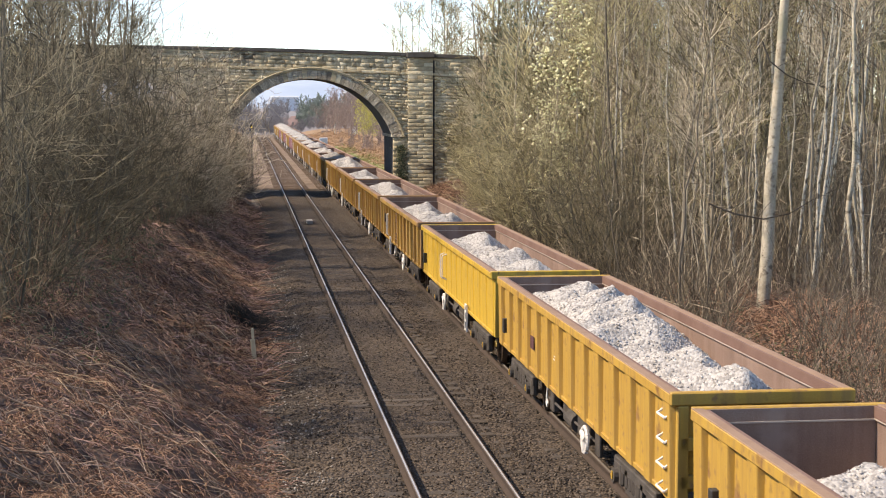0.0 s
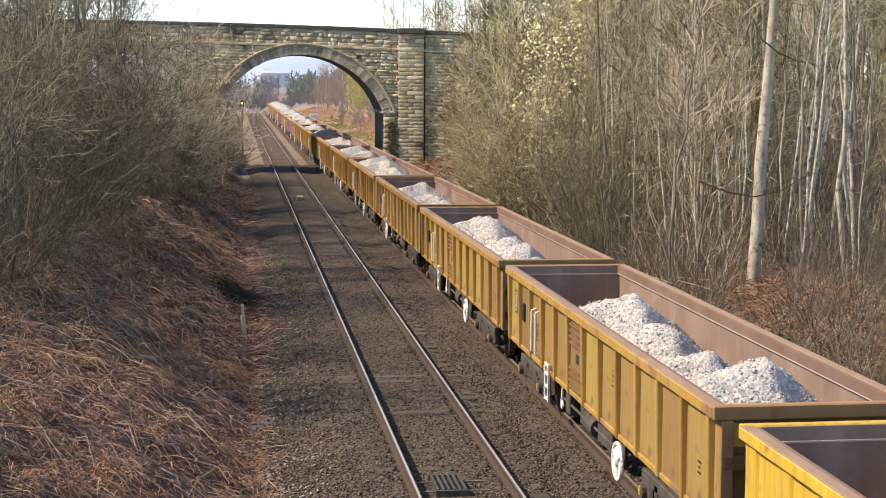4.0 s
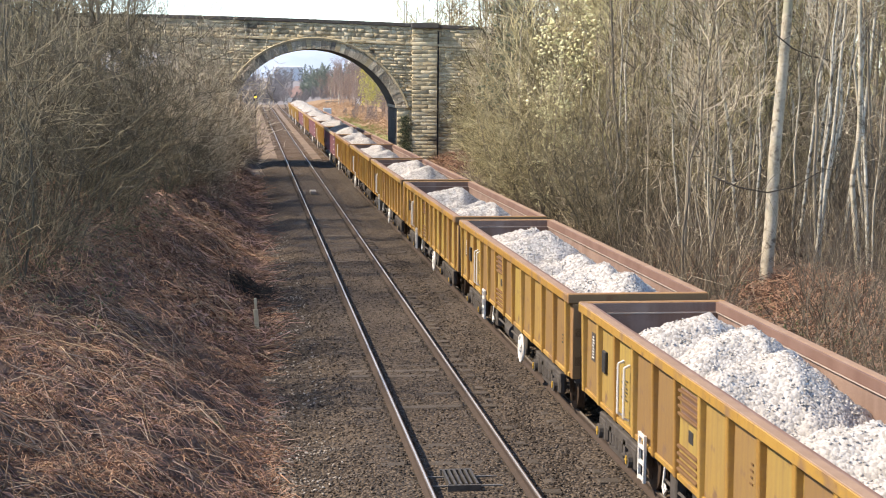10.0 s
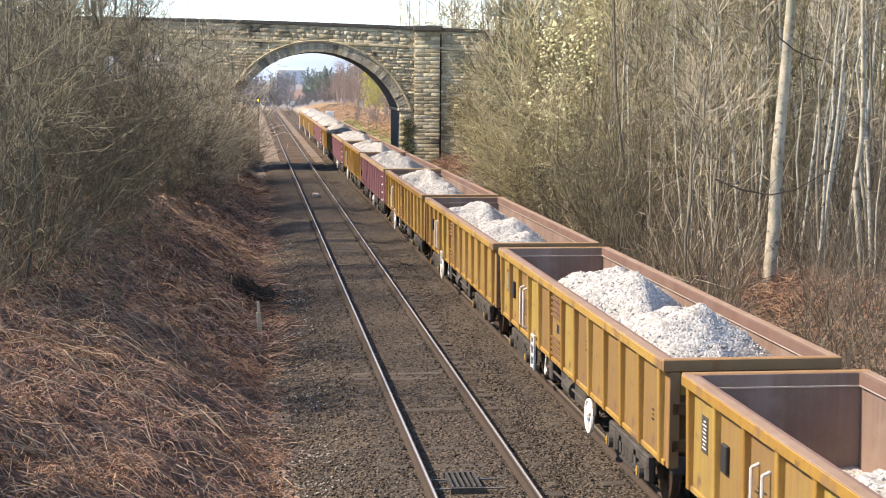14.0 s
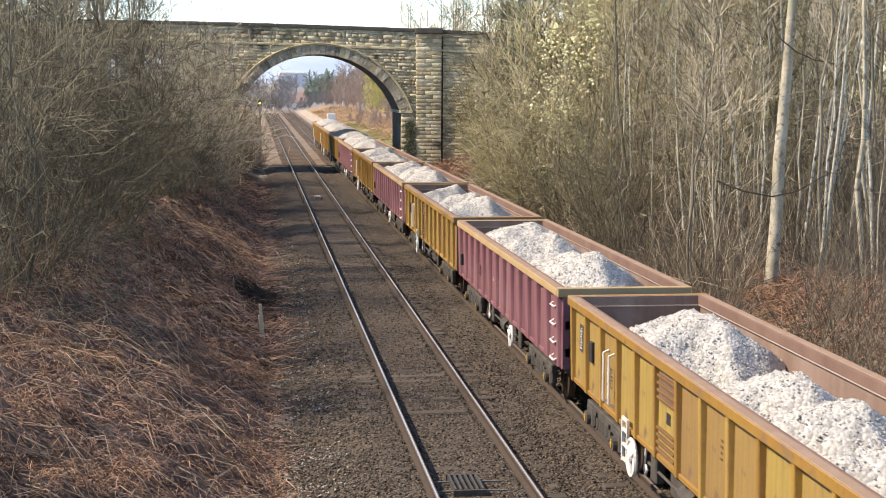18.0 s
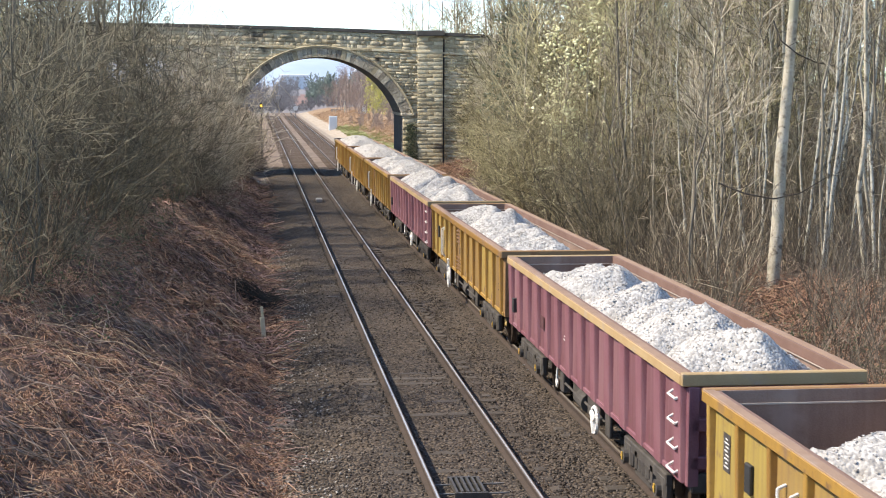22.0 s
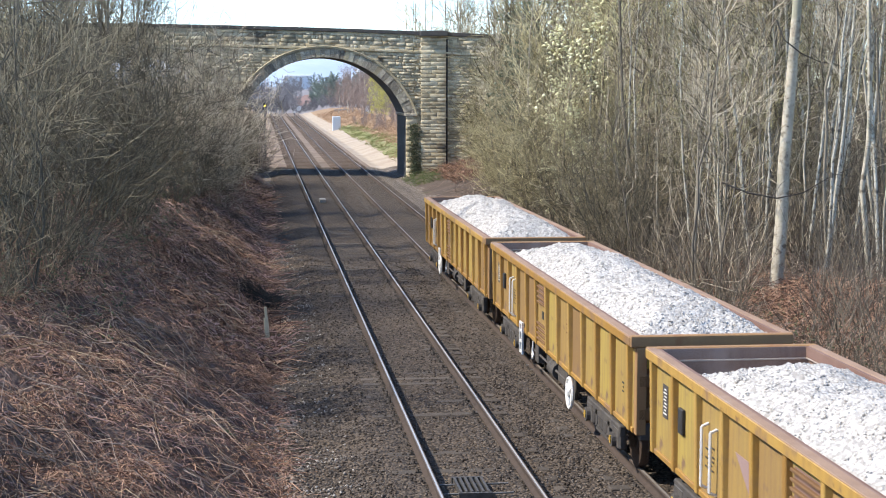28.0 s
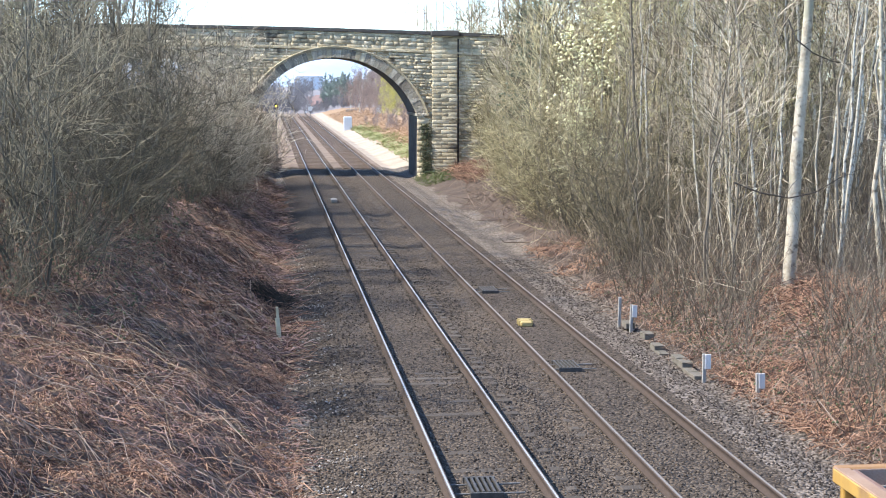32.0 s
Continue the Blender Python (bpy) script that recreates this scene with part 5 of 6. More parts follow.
BANKSHRUBS = [shrub_meshes(54 + k, h_, n_, w_, M_TWIG, 9, 4, 0.0075) for k, (h_, n_, w_) in enumerate(((4.8, 10, 0.6), (4.4, 11, 0.8), (6.2, 10, 0.5)))]
for k in range(3):
    plant(SHRUBS[k], ("stool", "crown"), "bare_shrub", "bare many-stemmed willow shrub on the cutting bank", "shrub", "shrubs on the bank", [q for q in lsp[k] if q[1] < 64])
    plant(BANKSHRUBS[k], ("stool", "crown"), "bank_shrub", "bare brown willow shrub on the bank near the bridge", "shrub", "shrubs on the bank", [q for q in lsp[k] if q[1] >= 64])
bank = [[] for _ in TREES]
for i in range(40):
    y = rng.uniform(40, 102)
    x = rng.uniform(-0.2 * y - 2.5, -5.0 + 2.0 * (y - 36) / 66)
    x = min(x, -0.082 * y + 0.5)
    bank[rng.choice((0, 1, 2, 4))].append((x, y, rng.uniform(0.7, 1.05), rng.uniform(0, 360), rng.uniform(-6, 10)))
BANKTREES = [(tree_meshes(5 + k, *how, bark=M_BARK, twig=M_TWIGD), lab) for k, (how, (ms, lab)) in enumerate(zip(((9.5, 0.055, (0.03, 0.0), 26), (10.5, 0.06, (-0.04, 0.02), 26), (8.5, 0.045, (0.08, -0.02), 26), (9.0, 0.05, (0.02, 0.03), 26), (8.0, 0.045, (-0.06, 0.03), 28)), TREES))]
for (ms, lab), sp in zip(BANKTREES, bank):
    if sp:
        plant(ms, ("trunk", "crown", "blossom"), "bank_tree", lab + " on the bank", "tree", "trees on the bank", sp)
far_left = [(rng.uniform(-0.17, -0.105) * y, y, rng.uniform(0.95, 1.2), rng.uniform(0, 360), rng.uniform(-4, 6)) for y in (44, 49, 55, 60, 66, 72)]
plant(BANKTREES[1][0], ("trunk", "crown", "blossom"), "high_bank_tree", "bare olive-brown tree high on the bank", "tree", "trees on the bank", far_left)
plant(BANKTREES[0][0], ("trunk", "crown", "blossom"), "crown_tree", "broad bare tree with brown twigs high on the bank", "tree", "trees on the bank", [(-0.1 * 57, 57, 1.35, 40, 2), (-0.092 * 64, 64, 1.4, 150, -2), (-0.108 * 52, 52, 1.25, 260, 0), (-0.086 * 72, 72, 1.4, 330, 3), (-0.094 * 78, 78, 1.5, 200, 2), (-0.082 * 67, 67, 1.3, 90, 4), (-0.076 * 75, 75, 1.35, 20, 2)])
tall = [(rng.uniform(-0.185, -0.088) * y - 0.4, y, rng.uniform(0.85, 1.15), rng.uniform(0, 360), rng.uniform(-5, 7)) for y in (52, 56, 60, 64, 68, 71, 74, 77, 80, 83, 86, 89, 92, 95, 98, 101)]
plant(TREES[1][0], ("trunk", "crown", "blossom"), "crest_tree", "tall bare olive-twigged tree on the bank's crest", "tree", "trees on the bank", tall[::2])
plant(TREES[2][0], ("trunk", "crown", "blossom"), "crest_sapling", "leaning bare tree on the bank's crest", "tree", "trees on the bank", tall[1::2])
plant(shrub_meshes(44, 6.5, 7, 0.75, M_TWIGD, 9, 4, 0.008, 0.06, 0.32), ("stool", "crown"), "crooked_shrub", "old crooked shrub with dark twisting limbs", "shrub", "crooked shrubs", [(-6.6, 34.0, 1.0, 0, 4), (-8.2, 40.0, 1.1, 120, 0), (-9.6, 52.0, 1.2, 230, 5)])
plant(shrub_meshes(46, 1.5, 9, 1.0, M_TWIGD, 11, 4, 0.005, 0.012), ("stool", "crown"), "low_scrub", "low tangled bare scrub on the bank", "shrub", "shrubs on the bank", [(rng.uniform(-7.4, -4.0) + 0.03 * (y - 28), y, rng.uniform(0.5, 1.0), rng.uniform(0, 360), rng.uniform(-5, 10)) for y in np.linspace(28, 62, 22)])
plant(SHRUBY, ("stool", "crown"), "straw_shrub", "bare straw-coloured willow shrub at the wood's edge", "shrub", "straw shrubs", [(rng.uniform(11.2, 16), rng.uniform(50, 98), rng.uniform(0.8, 1.5), rng.uniform(0, 360), rng.uniform(-5, 5)) for _ in range(20)])
wsp = [[], [], []]
for i in range(16):
    wsp[i % 3].append((rng.uniform(12.6, 19), rng.uniform(84, 102), rng.uniform(1.0, 1.6), rng.uniform(0, 360), rng.uniform(-5, 5)))
for k in range(3):
    plant(FARSHRUBS[k], ("stool", "crown"), "wall_side_shrub", "tall bare shrub growing before the wing wall", "shrub", "shrubs before the wall", wsp[k])
rsp = [[], [], []]
for i in range(75):
    x, y = free_spot(11.0, lambda y: 0.42 * y + 1, 34, 104)
    if i % 2:
        x = min(x, 11.0 + 4 * rng.random())
    if y < 46 and x < 15:
        x, y = x, y + 20
    rsp[rng.randrange(3)].append((x, y, rng.uniform(0.5, 1.05), rng.uniform(0, 360), rng.uniform(-4, 4)))
for k in range(3):
    plant(SHRUBS[k], ("stool", "crown"), "undergrowth_shrub", "bare tangled shrub of the wood's undergrowth", "shrub", "undergrowth", [q for q in rsp[k] if q[1] < 60])
    plant(FARSHRUBS[k], ("stool", "crown"), "thicket_shrub", "bare tangled shrub deep in the wood", "shrub", "undergrowth", [q for q in rsp[k] if q[1] >= 60])


# ---- bracken, brambles and loose stones ----
def strands(seed, X, Y, length, droop, r, n=3, lift=0.0, slope=None, rise0=0.15, rise1=1.0, rough=0.07):
    r_ = np.random.default_rng(seed)
    N = len(X)
    a = r_.uniform(0, 6.28, N)
    L = length * r_.uniform(0.4, 1.3, N)
    s = np.linspace(0, 1, n)
    rise = r_.uniform(rise0, rise1, N)
    dx, dy = np.cos(a), np.sin(a)
    if slope:
        dx = dx + slope
    P = np.zeros((N, n, 3))
    P[:, :, 0] = X[:, None] + (dx * L)[:, None] * s
    P[:, :, 1] = Y[:, None] + (dy * L)[:, None] * s
    G = ground_z(P[:, :, 0], P[:, :, 1])
    P[:, :, 2] = G + 0.02 + lift * r_.random(N)[:, None] + (rise * L)[:, None] * (s - droop * s * s)
    P[:, 1:] += r_.normal(size=(N, n - 1, 3)) * rough * L[:, None, None]
    return tubes(P, (r * r_.uniform(0.5, 1.4, N))[:, None] * (1 - 0.6 * s)[None])


g = np.random.default_rng(77)


def scatter(n, x0, x1, y0, y1, near=1.0):
    u = g.random(n) ** near
    return g.uniform(x0, x1, n), y0 + (y1 - y0) * u


def clumped(X, Y, k, amount):
    """Keeps more of the points where a slow wave is high, so that growth lies in tufts."""
    keep = wave(X, Y, 1.7, k) + 0.6 * wave(X, Y, 4.1, k + 2) > g.uniform(-1.6, amount, len(X))
    return X[keep], Y[keep]


def patches(X, Y):
    """Which growth holds the ground: 0 rusty, 1 purple-brown, 2 straw."""
    v = wave(X, Y, 0.75, 13) + 0.6 * wave(X, Y, 1.9, 17) + 0.3 * g.normal(size=len(X))
    return np.where(v > 0.12, 0, 1) + np.where((g.random(len(X)) < 0.13), 2, 0)


KINDS_OF_GROWTH = ((0, "rusty", M_BRACKEN, "orange-brown"), (1, "purple", M_BRACKP, "dark purple-brown"), (2, "straw", M_STRAW, "pale straw-coloured"))


def growth(place, where, seed, X, Y, *how, **more):
    k = np.minimum(patches(X, Y), 2)
    for i, nm, m_, col in KINDS_OF_GROWTH:
        q = k == i
        thing(nm + "_bracken_" + place, "matted " + col + " dead bracken " + where, "bracken", kind="stuff", data=mesh_np("dead_bracken", *strands(seed + i, X[q], Y[q], *how, **more), m_))


X, Y = clumped(*scatter(48000, -7.0, 0.45, 14, 62, 1.6), 1, 1.3)
growth("bank", "lying down the bank", 1, X, Y, 0.27, 0.8, 0.0095, n=4, slope=0.8, rise0=0.05, rise1=0.75, rough=0.14)
# long arching bramble canes
X, Y = scatter(90, -4.6, -2.2, 24, 31)
thing("arching_brambles", "long pale arching bramble canes over the bank", "brambles", kind="stuff", data=mesh_np("arching_brambles", *strands(71, X, Y, 1.0, 0.85, 0.009, n=7, slope=1.1, rise0=0.5, rise1=1.1, rough=0.025), M_STRAW))
X, Y = scatter(420, -7.0, 0.0, 15, 60, 1.3)
thing("loose_canes", "single pale bramble canes bent over the bank", "brambles", kind="stuff", data=mesh_np("loose_canes", *strands(72, X, Y, 1.1, 0.8, 0.007, n=7, slope=0.5, rise0=0.3, rise1=1.3, rough=0.03), M_STRAW))
X, Y = scatter(150, -5.6, -3.2, 27, 36)
thing("bank_wands", "tall thin pale shoots on the bank's crest", "brambles", kind="stuff", data=mesh_np("bank_wands", *strands(73, X, Y, 0.7, 0.1, 0.006, n=6, slope=0.3, rise0=1.2, rise1=3.2, rough=0.05), M_STRAW))


def fronds(seed, X, Y, length, per=7):
    """Dead fern fronds: arched stalks with short side leaflets."""
    r_ = np.random.default_rng(seed)
    N = len(X)
    a, L = r_.uniform(0, 6.28, N), length * r_.uniform(0.5, 1.3, N)
    s = np.linspace(0, 1, 4)
    P = np.zeros((N, 4, 3))
    P[:, :, 0] = X[:, None] + (np.cos(a) * L)[:, None] * s
    P[:, :, 1] = Y[:, None] + (np.sin(a) * L)[:, None] * s
    P[:, :, 2] = ground_z(P[:, :, 0], P[:, :, 1]) + 0.03 + 0.1 * r_.random(N)[:, None] + (r_.uniform(0.4, 1.3, N) * L)[:, None] * (s - 0.95 * s * s)
    R = np.full((N, 4), 0.005)
    q, rq = sprout(r_, P, R, per, 0.15, 1.0, length * 0.26, 0.5, 0.9, -0.1, 2, 1.2)
    return merge(tubes(P, R), tubes(q, rq))


X, Y = clumped(*scatter(8000, -7.0, 0.4, 14, 50, 1.5), 1, 1.0)
thing("bracken_fronds_bank", "broken dead bracken fronds lying on the bank", "bracken", kind="stuff", data=mesh_np("fronds", *fronds(31, X, Y, 0.42, 6), M_BRACKEN))
X, Y = clumped(*scatter(4000, 9.5, 13.5, 20, 46, 1.2), 3, 0.9)
thing("bracken_fronds_wood_edge", "rusty dead bracken fronds at the wood's edge", "bracken", kind="stuff", data=mesh_np("fronds", *fronds(32, X, Y, 0.6, 6), M_BRACKEN))
X, Y = clumped(*scatter(30000, -6.5, 0.4, 34, 98, 1.0), 1, 0.9)
okk = X > -1.2 - 0.045 * Y
growth("far_bank", "along the bank towards the bridge", 90, X[okk], Y[okk], 0.5, 0.7, 0.019, n=4, slope=0.7, rise0=0.1, rise1=0.9, rough=0.14)
X, Y = scatter(7000, -7.5, 0.4, 1, 15, 1.0)
thing("dead_bracken_near_bank", "brown dead bracken on the bank below the viewpoint", "bracken", kind="stuff", data=mesh_np("dead_bracken", *strands(61, X, Y, 0.4, 0.7, 0.008, rough=0.15), M_BRACKEN))
X, Y = scatter(140, -5.5, 0.2, 15, 60, 1.3)
thing("pale_litter", "pale stones and scraps lying in the bracken", "stones", kind="stuff", data=mesh_np("pale_litter", *pebbles(g, np.stack([X, Y, ground_z(X, Y) + 0.08], -1), 0.04), M_BALSTONE))
X, Y = clumped(*scatter(15000, -11, -2.6, 27, 80, 1.0), 6, 2.0)
LV, LF = pebbles(g, np.stack([X, Y, ground_z(X, Y) + g.uniform(0.05, 0.5, len(X))], -1), 0.03)
thing("bramble_leaves", "dull green bramble and ivy leaves low on the bank", "foliage", kind="stuff", data=mesh_np("bramble_leaves", LV, LF, M_IVY))
X, Y = scatter(700, -0.35, 0.45, 43.2, 46.2)
thing("dark_rush_tussock", "dark dead rush tussock at the foot of the bank", "tussock", kind="stuff", data=mesh_np("tussock", *strands(8, X, Y, 0.5, 0.5, 0.012, rise0=0.4, rise1=1.2), M_DARKSTEM))
X, Y = scatter(12500, -14, -0.4, 16, 104, 1.0)
thing("bramble_tangle_bank", "tangle of dry brown bramble stems on the bank", "brambles", kind="stuff", data=mesh_np("brambles", *strands(2, X, Y, 0.95, 0.7, 0.009, rough=0.11), M_BRAMBLE))
X, Y = clumped(*scatter(11000, 9.45, 14.5, 20, 58, 1.4), 3, 0.6)
half = wave(X, Y, 0.9, 5) > 0.1
thing("rusty_bracken_wood_edge", "rusty dead bracken in patches at the wood's edge", "bracken", kind="stuff", data=mesh_np("rusty_bracken", *strands(23, X[half], Y[half], 0.5, 0.65, 0.013, n=4, rough=0.13), M_BRACKEN))
X, Y = X[~half], Y[~half]
thing("dry_stems_wood_edge", "dry brown stems and litter at the wood's edge", "undergrowth", kind="stuff", data=mesh_np("dead_bracken", *strands(3, X, Y, 0.55, 0.5, 0.011, n=4, rough=0.16), M_BRAMBLE))
X, Y = scatter(9000, 9.9, 34, 24, 104, 1.0)
okk = (X < 0.43 * Y + 2) & ((np.abs(X / Y - 0.345) > 0.02) | (Y > 40)) & (X > 0.125 * Y)
thing("woodland_brush", "dense dry stems and brush of the woodland floor", "undergrowth", kind="stuff", data=mesh_np("brush", *strands(4, X[okk], Y[okk], 1.2, 0.45, 0.012, n=4, rough=0.17), M_BRAMBLE))
X, Y = scatter(2800, 11.4, 27, 37, 82, 0.9)
okk = (X < 0.43 * Y + 2) & ((np.abs(X / Y - 0.355) > 0.025) | (Y > 40)) & (X > 0.16 * Y)
thing("wood_tangle", "criss-crossing bare branches and honeysuckle in the wood", "undergrowth", kind="stuff", data=mesh_np("tangle", *strands(14, X[okk], Y[okk], 1.5, 0.5, 0.009, n=6, lift=5.5, rise0=-0.1, rise1=1.0, rough=0.1), M_TWIG))
X, Y = clumped(*scatter(4200, 9.6, 12.8, 22, 46, 0.9), 6, 2.0)
thing("wood_edge_leaves", "dark green bramble leaves at the wood's edge", "foliage", kind="stuff", data=mesh_np("leaves", *pebbles(g, np.stack([X, Y, ground_z(X, Y) + g.uniform(0.03, 0.35, len(X))], -1), 0.03), M_IVY))
X, Y = scatter(4200, 11.0, 24, 38, 72, 1.0)
okk = (X < 0.43 * Y + 2) & ((np.abs(X / Y - 0.345) > 0.02) | (Y > 40))
thing("woodland_whips", "upright thin bare shoots at the wood's edge", "undergrowth", kind="stuff", data=mesh_np("whips", *strands(6, X[okk], Y[okk], 1.1, 0.1, 0.012, n=5, rise0=1.2, rise1=3.2, rough=0.08), M_TWIG))
X, Y = scatter(3800, 9.9, 19, 25, 50, 1.0)
okk = (X < 0.43 * Y + 2) & ((np.abs(X / Y - 0.345) > 0.02) | (Y > 40))
thing("wood_edge_shoots", "thin pinkish-brown bare shoots round the trunks", "undergrowth", kind="stuff", data=mesh_np("shoots", *strands(10, X[okk], Y[okk], 0.9, 0.1, 0.0095, n=5, rise0=1.2, rise1=3.0, rough=0.09), M_POLE))
X, Y = scatter(8000, 9.0, 18, 117, 300, 1.6)
okk = (X > 12.4 + 0.8 * g.random(len(X))) | (Y > 215) & (X > 11)
thing("far_verge_growth", "rusty dead bracken and scrub beside the line beyond the bridge", "scrub", kind="stuff", data=mesh_np("verge", *strands(12, X[okk], Y[okk], 0.8, 0.5, 0.028, rise0=0.2, rise1=1.1), M_FARBRACK))
X, Y = scatter(7000, -4.5, 0.5, 112.5, 280, 1.5)
thing("far_left_verge_growth", "dark brown brambles and dead stems beside the line beyond the bridge", "scrub", kind="stuff", data=mesh_np("verge", *strands(13, X, Y, 0.7, 0.4, 0.025, rise0=0.4, rise1=1.5), M_BRAMBLE))
X, Y = clumped(*scatter(4600, 0.0, 1.5, 14, 62, 1.2), 4, 0.9)
thing("toe_stones", "pale stones scattered along the foot of the bank", "stones", kind="stuff", data=mesh_np("toe_stones", *pebbles(g, np.stack([X, Y, ground_z(X, Y) + 0.015], -1), 0.026), M_PALESTONE))
X, Y = clumped(*scatter(1700, 9.5, 12.5, 24, 33), 2, 0.9)
thing("bracken_by_posts", "rust-red dead bracken beside the marker posts", "bracken", kind="stuff", data=mesh_np("bracken_by_posts", *strands(42, X, Y, 0.5, 0.7, 0.011, n=4, rise0=0.3, rise1=1.1, rough=0.12), M_BRACKEN))
X, Y = clumped(*scatter(1500, 12.4, 14.4, 34.5, 38.4), 2, 0.9)
thing("bracken_clump", "rust-red dead bracken round the big trunk's foot", "bracken", kind="stuff", data=mesh_np("bracken_clump", *strands(41, X, Y, 0.6, 0.6, 0.011, rise0=0.4, rise1=1.2), M_BRACKEN))
X, Y = scatter(40000, 0.2, 9.6, 13.5, 55, 1.7)
okk = (np.abs(X - TA) > 1.35) & (np.abs(X - TB) > 1.35) | (g.random(len(X)) < 0.35)
X, Y = X[okk], Y[okk]
thing("loose_ballast", "loose grey and pale ballast stones beside the rails", "ballast", kind="stuff", data=mesh_np("loose_ballast", *pebbles(g, np.stack([X, Y, ground_z(X, Y) + 0.01], -1), 0.025), M_BALSTONE))


# ivy on the pier and grass at its foot
n = 750
X, Z = 10.3 + 0.2 * g.normal(size=n) + 0.12 * wave(g.random(n) * 3, g.random(n) * 3, 2, 1), g.uniform(0, 1, n) ** 1.4 * 3.8 - 0.4
Y = FACE + 0.27 * (ARCH_X - X) - 0.16 - 0.12 * g.random(n)
thing("pier_ivy", "green ivy climbing the bridge pier", "ivy", kind="stuff", data=mesh_np("pier_ivy", *pebbles(g, np.stack([X, Y, Z], -1), 0.05), M_IVY))
X, Y = scatter(420, 9.4, 11.4, 95, 103)
thing("pier_foot_grass", "green grass at the foot of the bridge pier", "grass", kind="stuff", data=mesh_np("pier_foot_grass", *strands(21, X, Y, 0.32, 0.4, 0.016, rise0=0.6, rise1=1.4), M_GRASSBLADE))
X, Y = scatter(1300, 11.4, 14.5, 90, 102)
thing("pier_foot_bracken", "orange dead bracken below the wing wall", "bracken", kind="stuff", data=mesh_np("pier_foot_bracken", *strands(22, X, Y, 0.7, 0.5, 0.02, rise0=0.6, rise1=1.4), M_BRACKEN))


# ---- trackside things ----
def grating(x, y):
    ob = thing("track_grating", "dark steel slatted grating between the rails", "grating", "gratings between the rails", m=pose(x, y, 0))
    for yy in (-0.47, 0.47):
        put("end_bar", done(boxes((-0.25, 0.25, yy - 0.03, yy + 0.03, -0.2, -0.1)), "end_bar", M_DARKSTEEL), ob)
    for i in range(6):
        xx = -0.21 + i * 0.084
        put("bar", done(boxes((xx - 0.018, xx + 0.018, -0.44, 0.44, -0.18, -0.09)), "bar", M_DARKSTEEL), ob)
    for yy in (-0.35, 0.2):
        put("tie_rod", done(rod([(-0.6, yy, -0.15), (0.6, yy, -0.15)], 0.015), "tie_rod", M_GALV), ob)


for x, y in ((TA - 0.18, 23.0), (TB - 0.25, 33.0), (TB - 0.2, 45.7)):
    grating(x, y)


def marker_post(x, y, h, head):
    z = ground_h(x, y)
    ob = thing("marker_post", "grey concrete marker post with white plate" if head else "plain grey concrete marker post", "post", "posts beside the line", m=pose(x, y, z - 0.1, 0, rng.uniform(-2, 2), rng.uniform(-8, 8)))
    put("post", done(boxes((-0.04, 0.04, -0.04, 0.04, 0, h + 0.1), bev=0.01), "post", M_CONC), ob)
    if head:
        put("plate", done(boxes((0.0, 0.13, -0.07, -0.052, h - 0.22, h + 0.1), bev=0.006), "plate", M_WHITE), ob)


for x, y, h, hd in ((9.0, 39.4, 0.8, False), (9.15, 38.7, 0.72, True), (9.15, 31.9, 0.62, True), (9.7, 29.9, 0.5, True)):
    marker_post(x, y, h, hd)
tro = thing("cable_trough", "mossy concrete cable trough with lids beside the line", "cable trough", m=pose(0, 0, 0))
for i in range(14):
    y = 32.2 + i * 0.5
    put("lid", done(boxes((9.02, 9.26, y + 0.01, y + 0.49, -0.47, -0.315), bev=0.01), "lid", M_MOSSY), tro, pose(0, 0, random.uniform(-0.02, 0.02), 0, random.uniform(-2, 2), 0))
yb = thing("track_equipment_box", "yellow plastic equipment box between the rails", "equipment box", m=pose(TB - 0.15, 39.2, -0.2))
put("case", done(boxes((-0.15, 0.15, -0.32, 0.32, 0, 0.13), bev=0.03), "case", M_PLASTIC), yb)
put("clip", done(boxes((-0.19, 0.19, -0.16, -0.09, 0.0, 0.145), (-0.19, 0.19, 0.1, 0.17, 0.0, 0.145), bev=0.01), "clip", M_PLASTIC), yb)
gb = thing("track_box", "small grey box between the rails", "equipment box", m=pose(3.3, 81.7, -0.2))
put("case", done(boxes((-0.16, 0.16, -0.5, 0.5, 0, 0.2), bev=0.03), "case", M_CONC), gb)
stk = thing("wooden_stake", "leaning bleached wooden stake at the foot of the bank", "post", m=pose(0.18, 38.0, ground_h(0.18, 38.0) - 0.1, 3, -5, 10))
put("shaft", done(boxes((-0.055, 0.055, -0.03, 0.03, 0, 0.76), bev=0.012), "shaft", M_WOODPOST), stk)
put("split_top", done(boxes((-0.02, 0.045, -0.022, 0.024, 0.762, 1.03), bev=0.012), "split_top", M_WOODPOST), stk)


def signal(x, y, h, face, disc=0.42):
    ob = thing("railway_signal", "railway signal with a lit amber lens" if face else "railway signal post with round white back plate", "signal", m=pose(x, y, -0.3))
    bm = bmesh.new()
    cyl(bm, (0, 0, 0), (0, 0, h), 0.055, n=10)
    put("post", done(bm, "post", M_GALV), ob)
    if face:
        put("head", done(boxes((-0.13, 0.13, -0.1, 0.1, h - 0.3, h + 0.22), bev=0.03), "head", M_BLACK), ob)
        bm = bmesh.new()
        cyl(bm, (0, -0.16, h), (0, -0.09, h), 0.065, n=16)
        put("lens", done(bm, "lens", M_AMBER), ob)
    else:
        bm = bmesh.new()
        cyl(bm, (0, -0.1, h), (0, -0.05, h), disc, n=20)
        put("disc", done(bm, "disc", M_WHITE), ob)


